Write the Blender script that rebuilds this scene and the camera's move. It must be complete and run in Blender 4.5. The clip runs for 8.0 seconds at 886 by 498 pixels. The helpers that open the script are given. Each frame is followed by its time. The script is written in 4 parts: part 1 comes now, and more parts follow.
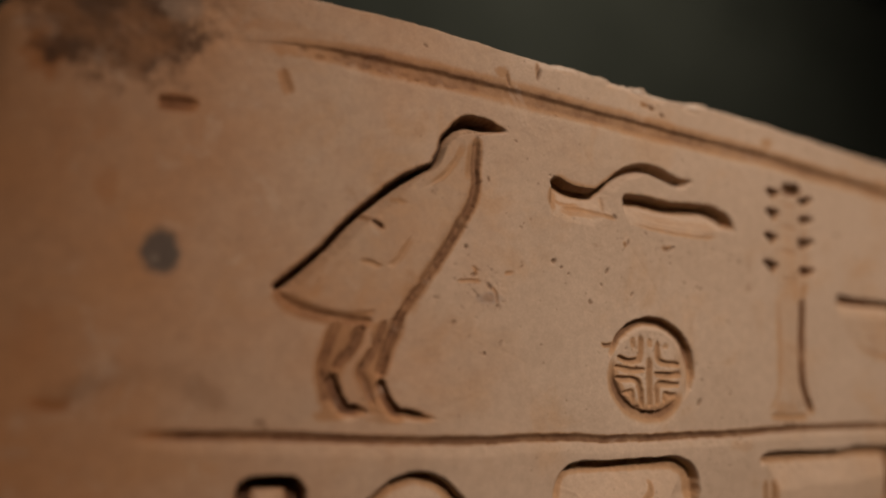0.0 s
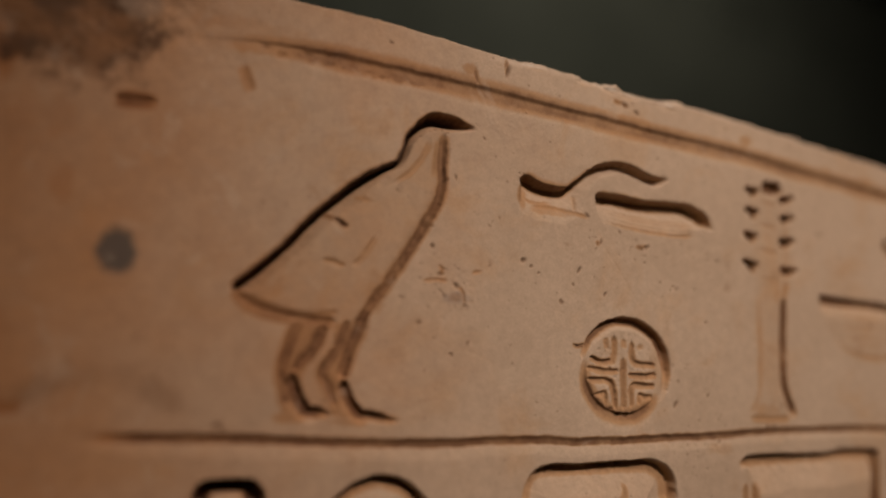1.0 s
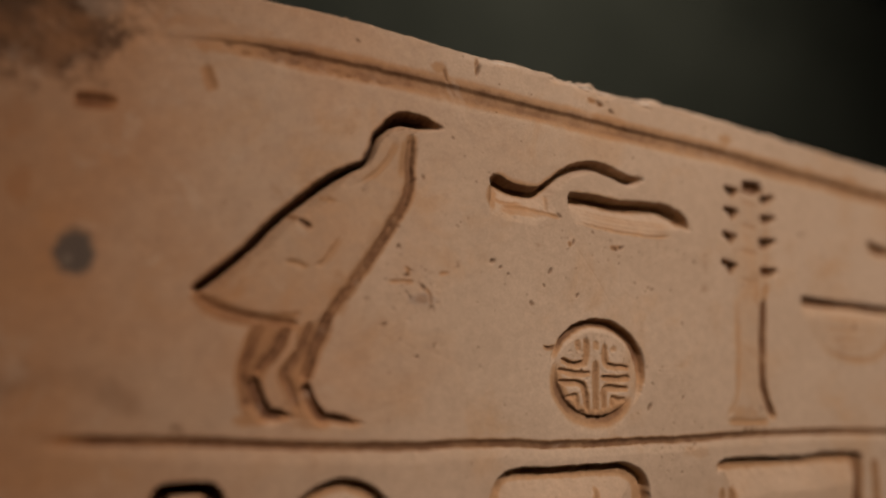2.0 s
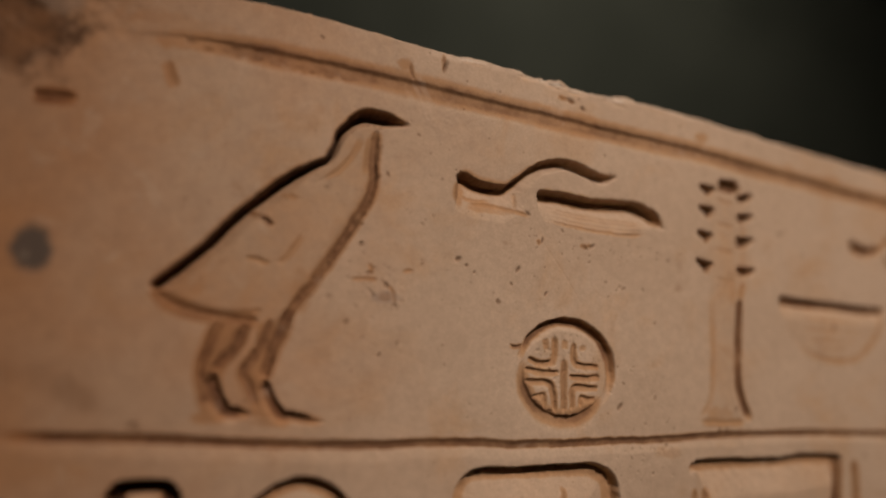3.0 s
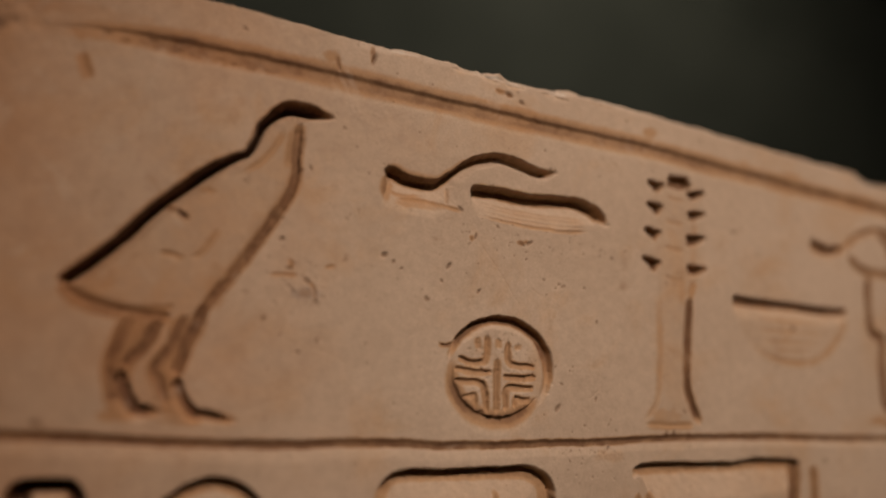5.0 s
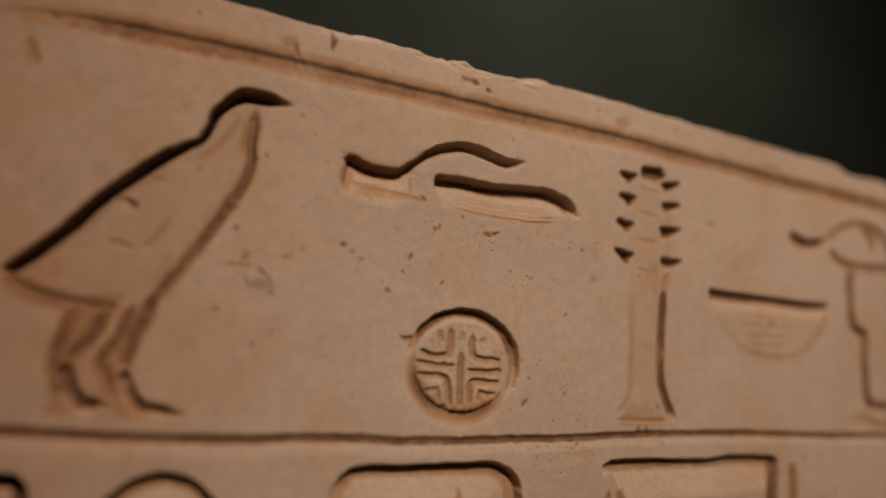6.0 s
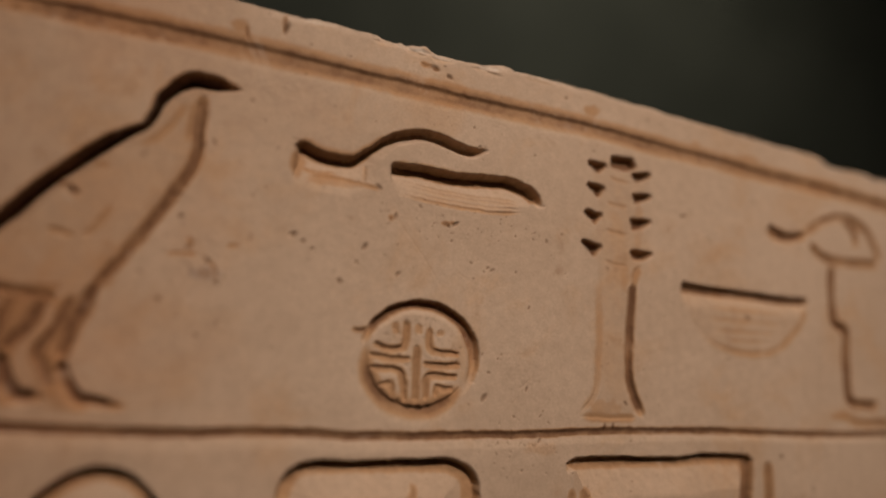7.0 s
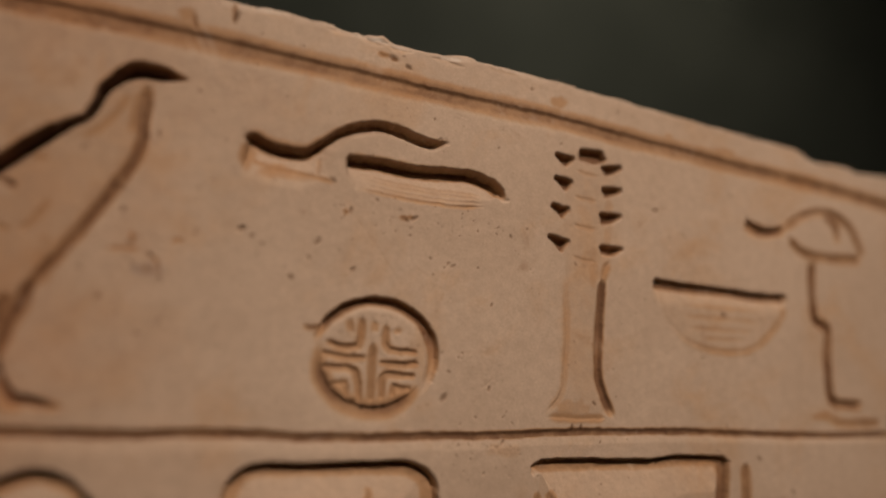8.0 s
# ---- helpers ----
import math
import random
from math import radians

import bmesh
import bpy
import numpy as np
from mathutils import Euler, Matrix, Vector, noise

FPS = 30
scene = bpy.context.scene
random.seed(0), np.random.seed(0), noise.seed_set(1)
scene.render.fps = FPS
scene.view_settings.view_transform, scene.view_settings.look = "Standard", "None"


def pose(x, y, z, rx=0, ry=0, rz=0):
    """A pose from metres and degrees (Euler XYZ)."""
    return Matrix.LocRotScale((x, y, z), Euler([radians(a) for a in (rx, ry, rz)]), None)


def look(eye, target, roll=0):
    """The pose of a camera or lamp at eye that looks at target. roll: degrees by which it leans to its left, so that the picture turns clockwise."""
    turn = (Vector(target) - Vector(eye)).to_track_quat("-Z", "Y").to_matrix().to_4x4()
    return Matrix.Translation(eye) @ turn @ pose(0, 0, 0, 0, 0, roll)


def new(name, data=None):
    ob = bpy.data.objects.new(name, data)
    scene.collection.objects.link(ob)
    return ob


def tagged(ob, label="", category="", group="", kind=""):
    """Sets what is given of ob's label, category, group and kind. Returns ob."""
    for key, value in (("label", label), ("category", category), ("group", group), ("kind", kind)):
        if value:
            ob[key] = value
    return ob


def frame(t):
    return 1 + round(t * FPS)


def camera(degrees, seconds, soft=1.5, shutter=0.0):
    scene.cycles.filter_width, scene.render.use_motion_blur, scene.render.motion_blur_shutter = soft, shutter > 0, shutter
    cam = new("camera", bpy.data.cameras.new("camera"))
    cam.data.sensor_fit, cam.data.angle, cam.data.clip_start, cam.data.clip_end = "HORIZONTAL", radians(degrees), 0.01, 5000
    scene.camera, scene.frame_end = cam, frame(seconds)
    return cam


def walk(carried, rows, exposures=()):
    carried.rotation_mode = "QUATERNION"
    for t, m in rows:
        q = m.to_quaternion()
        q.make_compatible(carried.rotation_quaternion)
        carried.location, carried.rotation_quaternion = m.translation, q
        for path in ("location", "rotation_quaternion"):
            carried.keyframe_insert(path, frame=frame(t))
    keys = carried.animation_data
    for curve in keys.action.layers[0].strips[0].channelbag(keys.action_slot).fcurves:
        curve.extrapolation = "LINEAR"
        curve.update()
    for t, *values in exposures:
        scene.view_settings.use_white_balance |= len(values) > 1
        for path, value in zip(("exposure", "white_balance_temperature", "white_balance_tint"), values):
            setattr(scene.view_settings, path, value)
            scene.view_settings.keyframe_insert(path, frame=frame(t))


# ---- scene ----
# camera: an eye close to the carved face, sliding along it
cam = camera(77.41, 8.0, soft=2.15)
PATH = [
    (0, (0.07916, 0.10039, 1.37216), (0.84809, 1.92867, 1.62938), 4.20),
    (0.5, (0.08739, 0.09954, 1.37163), (0.85057, 1.92893, 1.63786), 4.15),
    (1, (0.09496, 0.09793, 1.37133), (0.84959, 1.92973, 1.64528), 4.05),
    (1.5, (0.10230, 0.09627, 1.37274), (0.85013, 1.93136, 1.64325), 4.05),
    (3, (0.12579, 0.08959, 1.37409), (0.85058, 1.93439, 1.64124), 4.36),
    (3.5, (0.13394, 0.08710, 1.37438), (0.84958, 1.93482, 1.64601), 4.44),
    (4, (0.14135, 0.08581, 1.37555), (0.85771, 1.93338, 1.64628), 4.41),
    (4.5, (0.15040, 0.08355, 1.37478), (0.85551, 1.93426, 1.65352), 4.53),
    (6, (0.17741, 0.08260, 1.37181), (0.86654, 1.93869, 1.65472), 4.55),
    (6.5, (0.18765, 0.08289, 1.37074), (0.87216, 1.94090, 1.65224), 4.74),
    (7, (0.19893, 0.08221, 1.36991), (0.87141, 1.94417, 1.65431), 4.76),
    (7.5, (0.20888, 0.08278, 1.36996), (0.87900, 1.94538, 1.65572), 4.65),
    (8, (0.21911, 0.08310, 1.36906), (0.88052, 1.94734, 1.66428), 4.55),
]
walk(cam, [(t, look(eye, target, roll)) for t, eye, target, roll in PATH])
# a wide-open lens, held at one distance
cam.data.dof.use_dof = True
cam.data.dof.focus_distance = 0.243
cam.data.dof.aperture_fstop = 1.25

# ---- light: a gallery spot and two added fills under a dark ceiling ----
world = bpy.data.worlds.new("world")
world.use_nodes = True
world.node_tree.nodes["Background"].inputs[0].default_value = (0.02, 0.02, 0.02, 1)
world.node_tree.nodes["Background"].inputs[1].default_value = 0.2
scene.world = world


def spot(name, eye, target, watts, degrees, blend, size, colour):
    lamp = bpy.data.lights.new(name, "SPOT")
    lamp.energy, lamp.spot_size, lamp.spot_blend, lamp.shadow_soft_size, lamp.color = watts, radians(degrees), blend, size, colour
    ob = new(name, lamp)
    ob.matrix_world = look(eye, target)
    return ob


spot("gallery_spotlight", (0.22, -0.84, 2.30), (0.425, 0.30, 1.335), 67, 43.5, 1.0, 0.06, (1.0, 0.75, 0.585))
# added fill, no known lamp: brightens the wall behind the stone
spot("wall_fill", (1.65, 0.2, 3.9), (1.65, 2.6, 2.8), 96, 158, 1.0, 0.1, (1.0, 0.97, 0.78))
# unseen area light added in front to lift the shadows in the cuts
ambient = bpy.data.lights.new("shadow_fill", "AREA")
ambient.shape, ambient.size, ambient.size_y, ambient.energy, ambient.color = "RECTANGLE", 2.4, 1.6, 7, (1.0, 0.78, 0.60)
new("shadow_fill", ambient).matrix_world = look((0.3, -1.9, 4.1), (0.3, -0.6, 1.2))

# ---- materials ----


class Nodes:
    """A short way to write a node material."""

    def __init__(self, name):
        self.mat = bpy.data.materials.new(name)
        self.mat.use_nodes = True
        self.tree = self.mat.node_tree
        self.bsdf = self.tree.nodes["Principled BSDF"]
        self.coord = self.tree.nodes.new("ShaderNodeTexCoord").outputs["Object"]

    def plug(self, socket, value):
        if isinstance(value, bpy.types.NodeSocket):
            self.tree.links.new(value, socket)
        elif isinstance(value, tuple) and len(value) == 3 and socket.type == "RGBA":
            socket.default_value = (*value, 1)
        else:
            socket.default_value = value

    def noise(self, scale, detail=3.0, rough=0.55, at=None, distortion=0.0):
        n = self.tree.nodes.new("ShaderNodeTexNoise")
        self.plug(n.inputs["Vector"], at or self.coord)
        for key, value in (("Scale", scale), ("Detail", detail), ("Roughness", rough), ("Distortion", distortion)):
            n.inputs[key].default_value = value
        return n.outputs["Fac"]

    def stretch(self, centre, size, turn=0.0):
        n = self.tree.nodes.new("ShaderNodeMapping")
        n.vector_type = "TEXTURE"
        self.plug(n.inputs["Vector"], self.coord)
        n.inputs["Location"].default_value, n.inputs["Scale"].default_value = centre, size
        n.inputs["Rotation"].default_value = (0, radians(turn), 0)
        return n.outputs[0]

    def length(self, v):
        n = self.tree.nodes.new("ShaderNodeVectorMath")
        n.operation = "LENGTH"
        self.plug(n.inputs[0], v)
        return n.outputs["Value"]

    def axis(self, v, k):
        n = self.tree.nodes.new("ShaderNodeSeparateXYZ")
        self.plug(n.inputs[0], v)
        return n.outputs[k]

    def math(self, op, a, b=0.0):
        n = self.tree.nodes.new("ShaderNodeMath")
        n.operation = op
        self.plug(n.inputs[0], a), self.plug(n.inputs[1], b)
        return n.outputs[0]

    def ramp(self, value, low, high, a=0.0, b=1.0):
        n = self.tree.nodes.new("ShaderNodeMapRange")
        n.interpolation_type = "SMOOTHSTEP"
        for k, v in enumerate((value, low, high, a, b)):
            self.plug(n.inputs[k], v)
        return n.outputs[0]

    def mix(self, fac, a, b, blend="MIX"):
        n = self.tree.nodes.new("ShaderNodeMix")
        n.data_type, n.blend_type = "RGBA", blend
        self.plug(n.inputs[0], fac), self.plug(n.inputs[6], a), self.plug(n.inputs[7], b)
        return n.outputs[2]

    def voronoi(self, scale, at=None):
        n = self.tree.nodes.new("ShaderNodeTexVoronoi")
        self.plug(n.inputs["Vector"], at or self.coord)
        n.inputs["Scale"].default_value = scale
        return n.outputs["Distance"]

    def attribute(self, name):
        n = self.tree.nodes.new("ShaderNodeAttribute")
        n.attribute_name = name
        return n.outputs["Fac"]

    def finish(self, colour, rough, heights=()):
        self.plug(self.bsdf.inputs["Base Color"], colour)
        self.plug(self.bsdf.inputs["Roughness"], rough)
        last = None
        for height, depth, strength in heights:
            n = self.tree.nodes.new("ShaderNodeBump")
            n.inputs["Strength"].default_value, n.inputs["Distance"].default_value = strength, depth
            self.plug(n.inputs["Height"], height)
            if last:
                self.tree.links.new(last, n.inputs["Normal"])
            last = n.outputs[0]
        if last:
            self.tree.links.new(last, self.bsdf.inputs["Normal"])
        return self.mat


def limestone():
    """Buff limestone with ochre blotches, dirt at one end, specks, and traces of pigment and painted shade in the cuts.
    """
    n = Nodes("limestone")
    broad = n.noise(9, 4, 0.6)
    colour = n.mix(n.ramp(broad, 0.35, 0.68), (0.51, 0.406, 0.313), (0.57, 0.463, 0.365))
    colour = n.mix(n.math("MULTIPLY", n.ramp(n.noise(24, 5, 0.65, distortion=0.6), 0.50, 0.72), 0.55), colour, (0.52, 0.345, 0.20))
    # ochre ground shows through towards the worn end
    worn = n.ramp(n.math("ADD", n.axis(n.coord, 0), n.math("MULTIPLY", n.noise(14, 4), 0.22)), 0.05, -0.23)
    colour = n.mix(n.math("MULTIPLY", worn, 0.95), colour, (0.50, 0.25, 0.108))
    # ochre and brown pigment in the cuts; the dark step also paints their shade
    pigment_shade = n.math("MULTIPLY", n.attribute("pigment_shade"), n.math("MULTIPLY", n.ramp(n.noise(70, 4, 0.6), 0.30, 0.62, 0.78, 1.0), n.ramp(n.noise(190, 4, 0.6), 0.36, 0.6, 0.88, 1.0)))
    colour = n.mix(n.ramp(pigment_shade, 0.0, 0.5, 0.0, 0.9), colour, (0.83, 0.64, 0.43), "MULTIPLY")
    colour = n.mix(n.ramp(pigment_shade, 0.45, 1.0, 0.0, 0.95), colour, (0.37, 0.30, 0.28), "MULTIPLY")
    # near-black shade painted into the deepest cuts, and grey-brown dirt in the pits
    colour = n.mix(n.ramp(pigment_shade, 1.0, 1.35, 0.0, 0.9), colour, (0.40, 0.43, 0.48), "MULTIPLY")
    colour = n.mix(n.ramp(n.attribute("dirt"), 0.0, 1.0, 0.0, 0.9), colour, (0.44, 0.37, 0.31), "MULTIPLY")
    # brown crust at the damaged corner
    crust = n.length(n.stretch((-0.264, 0, 0.077), (0.046, 1.0, 0.034), 8))
    crust = n.ramp(n.math("ADD", crust, n.math("MULTIPLY", n.noise(75, 5, 0.7), 1.5)), 1.60, 1.28)
    colour = n.mix(n.math("MULTIPLY", crust, 0.9), colour, n.mix(n.ramp(n.noise(55, 3), 0.4, 0.62), (0.10, 0.050, 0.024), (0.255, 0.125, 0.055)))
    # one blue-grey inclusion
    spot_at = n.length(n.stretch((-0.2373, 0, -0.0106), (0.0074, 1.0, 0.0090), 0))
    spot_at = n.ramp(n.math("ADD", spot_at, n.math("MULTIPLY", n.noise(160, 3), 0.7)), 1.45, 1.0)
    colour = n.mix(n.math("MULTIPLY", spot_at, 0.88), colour, (0.085, 0.082, 0.080))
    # a faint blue-grey smear
    smear = n.length(n.stretch((-0.1135, 0, -0.0172), (0.0068, 1.0, 0.0030), -8))
    colour = n.mix(n.math("MULTIPLY", n.ramp(n.math("ADD", smear, n.math("MULTIPLY", n.noise(240, 4), 0.9)), 1.6, 0.9), 0.42), colour, (0.30, 0.265, 0.25))
    # a pale bare patch in the crust
    bare = n.length(n.stretch((-0.241, 0, 0.083), (0.0085, 1.0, 0.0080), 20))
    colour = n.mix(n.math("MULTIPLY", n.ramp(n.math("ADD", bare, n.math("MULTIPLY", n.noise(150, 4), 0.9)), 1.5, 1.0), 0.6), colour, (0.44, 0.33, 0.25))
    # a faint arched water stain
    arc = n.length(n.stretch((-0.238, 0, -0.081), (0.030, 1.0, 0.028), 0))
    arc = n.math("ABSOLUTE", n.math("SUBTRACT", n.math("ADD", arc, n.math("MULTIPLY", n.noise(55, 5), 0.75)), 1.37))
    arc = n.math("MULTIPLY", n.ramp(arc, 0.30, 0.0), n.ramp(n.axis(n.coord, 2), -0.069, -0.062))
    colour = n.mix(n.math("MULTIPLY", arc, n.ramp(n.noise(33, 4), 0.35, 0.65, 0.2, 0.55)), colour, (0.22, 0.115, 0.055))
    # brown rust patches
    rust = n.ramp(n.noise(46, 5, 0.6, distortion=0.8), 0.63, 0.74)
    colour = n.mix(n.math("MULTIPLY", rust, n.math("ADD", 0.34, n.math("MULTIPLY", worn, 0.3))), colour, (0.30, 0.17, 0.085))
    # pale scuffs
    scuff = n.ramp(n.noise(38, 6, 0.7, distortion=1.2), 0.56, 0.70)
    colour = n.mix(n.math("MULTIPLY", scuff, 0.30), colour, (0.63, 0.52, 0.42))
    # grain and specks
    grain = n.noise(1100, 3, 0.7)
    mid = n.noise(190, 5, 0.65)
    colour = n.mix(1.0, colour, n.mix(n.ramp(grain, 0.25, 0.75), (0.90, 0.89, 0.88), (1.06, 1.06, 1.06)), "MULTIPLY")
    colour = n.mix(1.0, colour, n.mix(n.ramp(mid, 0.3, 0.7), (0.92, 0.91, 0.90), (1.05, 1.05, 1.05)), "MULTIPLY")
    speck = n.math("MULTIPLY", n.ramp(n.voronoi(210), 0.17, 0.06), n.ramp(n.noise(60, 2), 0.53, 0.66))
    colour = n.mix(n.math("MULTIPLY", speck, 0.6), colour, (0.17, 0.10, 0.06))
    # the broken crest is paler and greyer
    colour = n.mix(n.math("MULTIPLY", n.attribute("broken"), n.ramp(mid, 0.3, 0.6, 0.2, 0.9)), colour, (0.60, 0.54, 0.475))
    strokes = n.noise(230, 3, 0.6, at=n.stretch((0, 0, 0), (2.6, 1.0, 0.55), 24))
    return n.finish(colour, n.ramp(mid, 0.3, 0.7, 0.72, 0.9), ((mid, 0.0004, 0.13), (strokes, 0.0003, 0.10), (grain, 0.00012, 0.28)))


def painted(name, a, b, scale, rough=0.85):
    n = Nodes(name)
    colour = n.mix(n.ramp(n.noise(scale, 4), 0.3, 0.7), a, b)
    return n.finish(colour, rough, ((n.noise(scale * 60, 3), 0.0006, 0.3),))


STONE = limestone()
DARK_WALL = painted("dark_olive_paint", (0.050, 0.050, 0.040), (0.072, 0.071, 0.058), 1.6)
DARK_FLOOR = painted("dark_floor", (0.030, 0.027, 0.024), (0.048, 0.043, 0.038), 3.0, 0.6)
CEILING = painted("dark_ceiling_paint", (0.03, 0.03, 0.03), (0.045, 0.045, 0.045), 2.0)
PLINTH = painted("dark_grey_plinth_paint", (0.036, 0.035, 0.034), (0.052, 0.051, 0.050), 6.0)

# ---- the room ----


def box(name, low, high, mat, bevel=0.0):
    bm = bmesh.new()
    bmesh.ops.create_cube(bm, size=1.0)
    for v in bm.verts:
        v.co = Vector([(l + h) / 2 + c * (h - l) for l, h, c in zip(low, high, v.co)])
    if bevel:
        bmesh.ops.bevel(bm, geom=bm.edges[:], offset=bevel, segments=3, profile=0.5, affect="EDGES")
    me = bpy.data.meshes.new(name)
    bm.to_mesh(me), bm.free()
    me.materials.append(mat)
    return new(name, me)


def room():
    x0, x1, y0, y1, h, w = -2.6, 6.5, -3.0, 2.6, 4.2, 0.15
    tagged(box("floor", (x0, y0, -w), (x1, y1, 0), DARK_FLOOR), "dark plain floor of a dim museum gallery", "floor", kind="structure")
    tagged(box("ceiling", (x0, y0, h), (x1, y1, h + w), CEILING), "dark painted gallery ceiling", "ceiling", kind="structure")
    side = "dark olive grey painted gallery wall"
    for name, low, high in (
        ("wall_north", (x0 - w, y1, 0), (x1 + w, y1 + w, h)),
        ("wall_south", (x0 - w, y0 - w, 0), (x1 + w, y0, h)),
        ("wall_west", (x0 - w, y0, 0), (x0, y1, h)),
        ("wall_east", (x1, y0, 0), (x1 + w, y1, h)),
    ):
        tagged(box(name, low, high, DARK_WALL), side, "wall", kind="structure")


room()

# ---- the carved stone: a fine sheet of stone cut by chisel strokes, in millimetres about ORIGIN ----
ORIGIN = Vector((0.30, 0.30, 1.40))
U0, U1, V0 = -306.0, 300.0, -118.0
STEP = 0.4
THICK = 90.0
rng = np.random.default_rng(7)


def smooth(x):
    x = np.clip(x, 0, 1)
    return x * x * (3 - 2 * x)


def field(u, v, size, seed):
    """Value noise between -1 and 1 with cells of that size."""
    r = np.random.default_rng(seed)
    table = r.uniform(-1, 1, (256, 256))
    a, b = u / size + 1000.3, v / size + 1000.7
    i, j = np.floor(a).astype(int), np.floor(b).astype(int)
    fa, fb = smooth(a - i), smooth(b - j)
    i0, i1, j0, j1 = i % 256, (i + 1) % 256, j % 256, (j + 1) % 256
    return (table[i0, j0] * (1 - fa) + table[i1, j0] * fa) * (1 - fb) + (table[i0, j1] * (1 - fa) + table[i1, j1] * fa) * fb


def bend(u):
    """The face turns back by some nine degrees towards the worn end."""
    return 0.155 * 15 * np.logaddexp(0, (-u - 95) / 15)


def spline(points, step=0.7):
    """A smooth line through the points (Catmull-Rom)."""
    p = np.array(points, float)
    p = np.vstack((2 * p[0] - p[1], p, 2 * p[-1] - p[-2]))
    out = []
    for a, b, c, d in zip(p[:-3], p[1:-2], p[2:-1], p[3:]):
        k = max(2, int(np.hypot(*(c - b)) / step))
        t = (np.arange(k) / k)[:, None]
        out.append(0.5 * (2 * b + (c - a) * t + (2 * a - 5 * b + 4 * c - d) * t * t + (3 * b - a - 3 * c + d) * t ** 3))
    return np.vstack((*out, p[-2:-1]))


columns = np.arange(U0, U1 + STEP / 2, STEP)
NU, NV = len(columns), int((92 - V0) / STEP)

# crest of the stone: straight, a little hollow, worn off at the damaged end
CREST = [(-305.2, 57.4), (-299.2, 71.7), (-286.2, 84.2), (-265.6, 93.6), (-235.6, 97.7), (-195.3, 96.9), (-149.2, 95.1), (-94.6, 90.3), (-88.3, 90.7), (-79.7, 91.7), (-73.0, 91.0), (-66.3, 90.9), (-61.7, 91.1), (-57.0, 90.4), (-54.6, 89.8), (-47.5, 90.0), (-42.7, 90.5), (-37.9, 91.0), (-32.8, 89.3), (-27.7, 89.3), (-22.6, 88.8), (-12.2, 89.4), (-7.0, 90.8), (-1.7, 91.9), (2.5, 91.8), (6.7, 90.7), (15.1, 90.9), (20.9, 91.0), (37.2, 90.8), (67.9, 89.7), (118.4, 88.5), (157.0, 87.3), (198.8, 87.2), (208.1, 85.3), (216.4, 82.9), (245.2, 83.5), (254.5, 81.7), (278.2, 83.9), (303.1, 84.0)]
crest = spline(CREST)
crest = np.interp(columns, crest[:, 0], crest[:, 1])
chips = np.clip(smooth((columns + 110) / 30) * smooth((45 - columns) / 30), 0, 1)
chips = 0.25 + 0.75 * chips
crest += field(columns, columns * 0, 4.0, 21) * 0.2 * chips + field(columns, columns * 0, 1.3, 22) * 0.2 * chips + field(columns, columns * 0, 11.0, 23) * 0.5
edge_round = 1.0 + 1.6 * chips * (0.5 + 0.5 * field(columns, columns * 0, 9.0, 24)) + 0.5 * field(columns, columns * 0, 2.1, 25)

share = np.linspace(0, 1, NV)
U = np.repeat(columns[:, None], NV, 1)
V = V0 + share[None, :] * (crest - edge_round - V0)[:, None]
# the hand wavers: strokes are cut in slightly shaken coordinates
SU = U + 0.26 * field(U, V, 3.0, 31) + 0.15 * field(U, V, 1.1, 32)
SV = V + 0.26 * field(U, V, 3.0, 33) + 0.15 * field(U, V, 1.1, 34)

cut = np.zeros((NU, NV))
pigment_shade = np.zeros((NU, NV))
grime = np.zeros((NU, NV))
owner = np.zeros((NU, NV), int)
SIGNS = ["face"]
LIPS = []
RND = random.Random(5)


def window(low_u, high_u, low_v, high_v):
    a, b = max(0, int((low_u - U0) / STEP) - 2), min(NU, int((high_u - U0) / STEP) + 3)
    height = (crest - edge_round - V0)[a:b]
    c = max(0, int((low_v - V0) / height.max() * NV) - 3)
    d = min(NV, int((high_v - V0) / height.min() * NV) + 4)
    return slice(a, b), slice(c, d)


def sign(name):
    SIGNS.append(name)
    return len(SIGNS) - 1


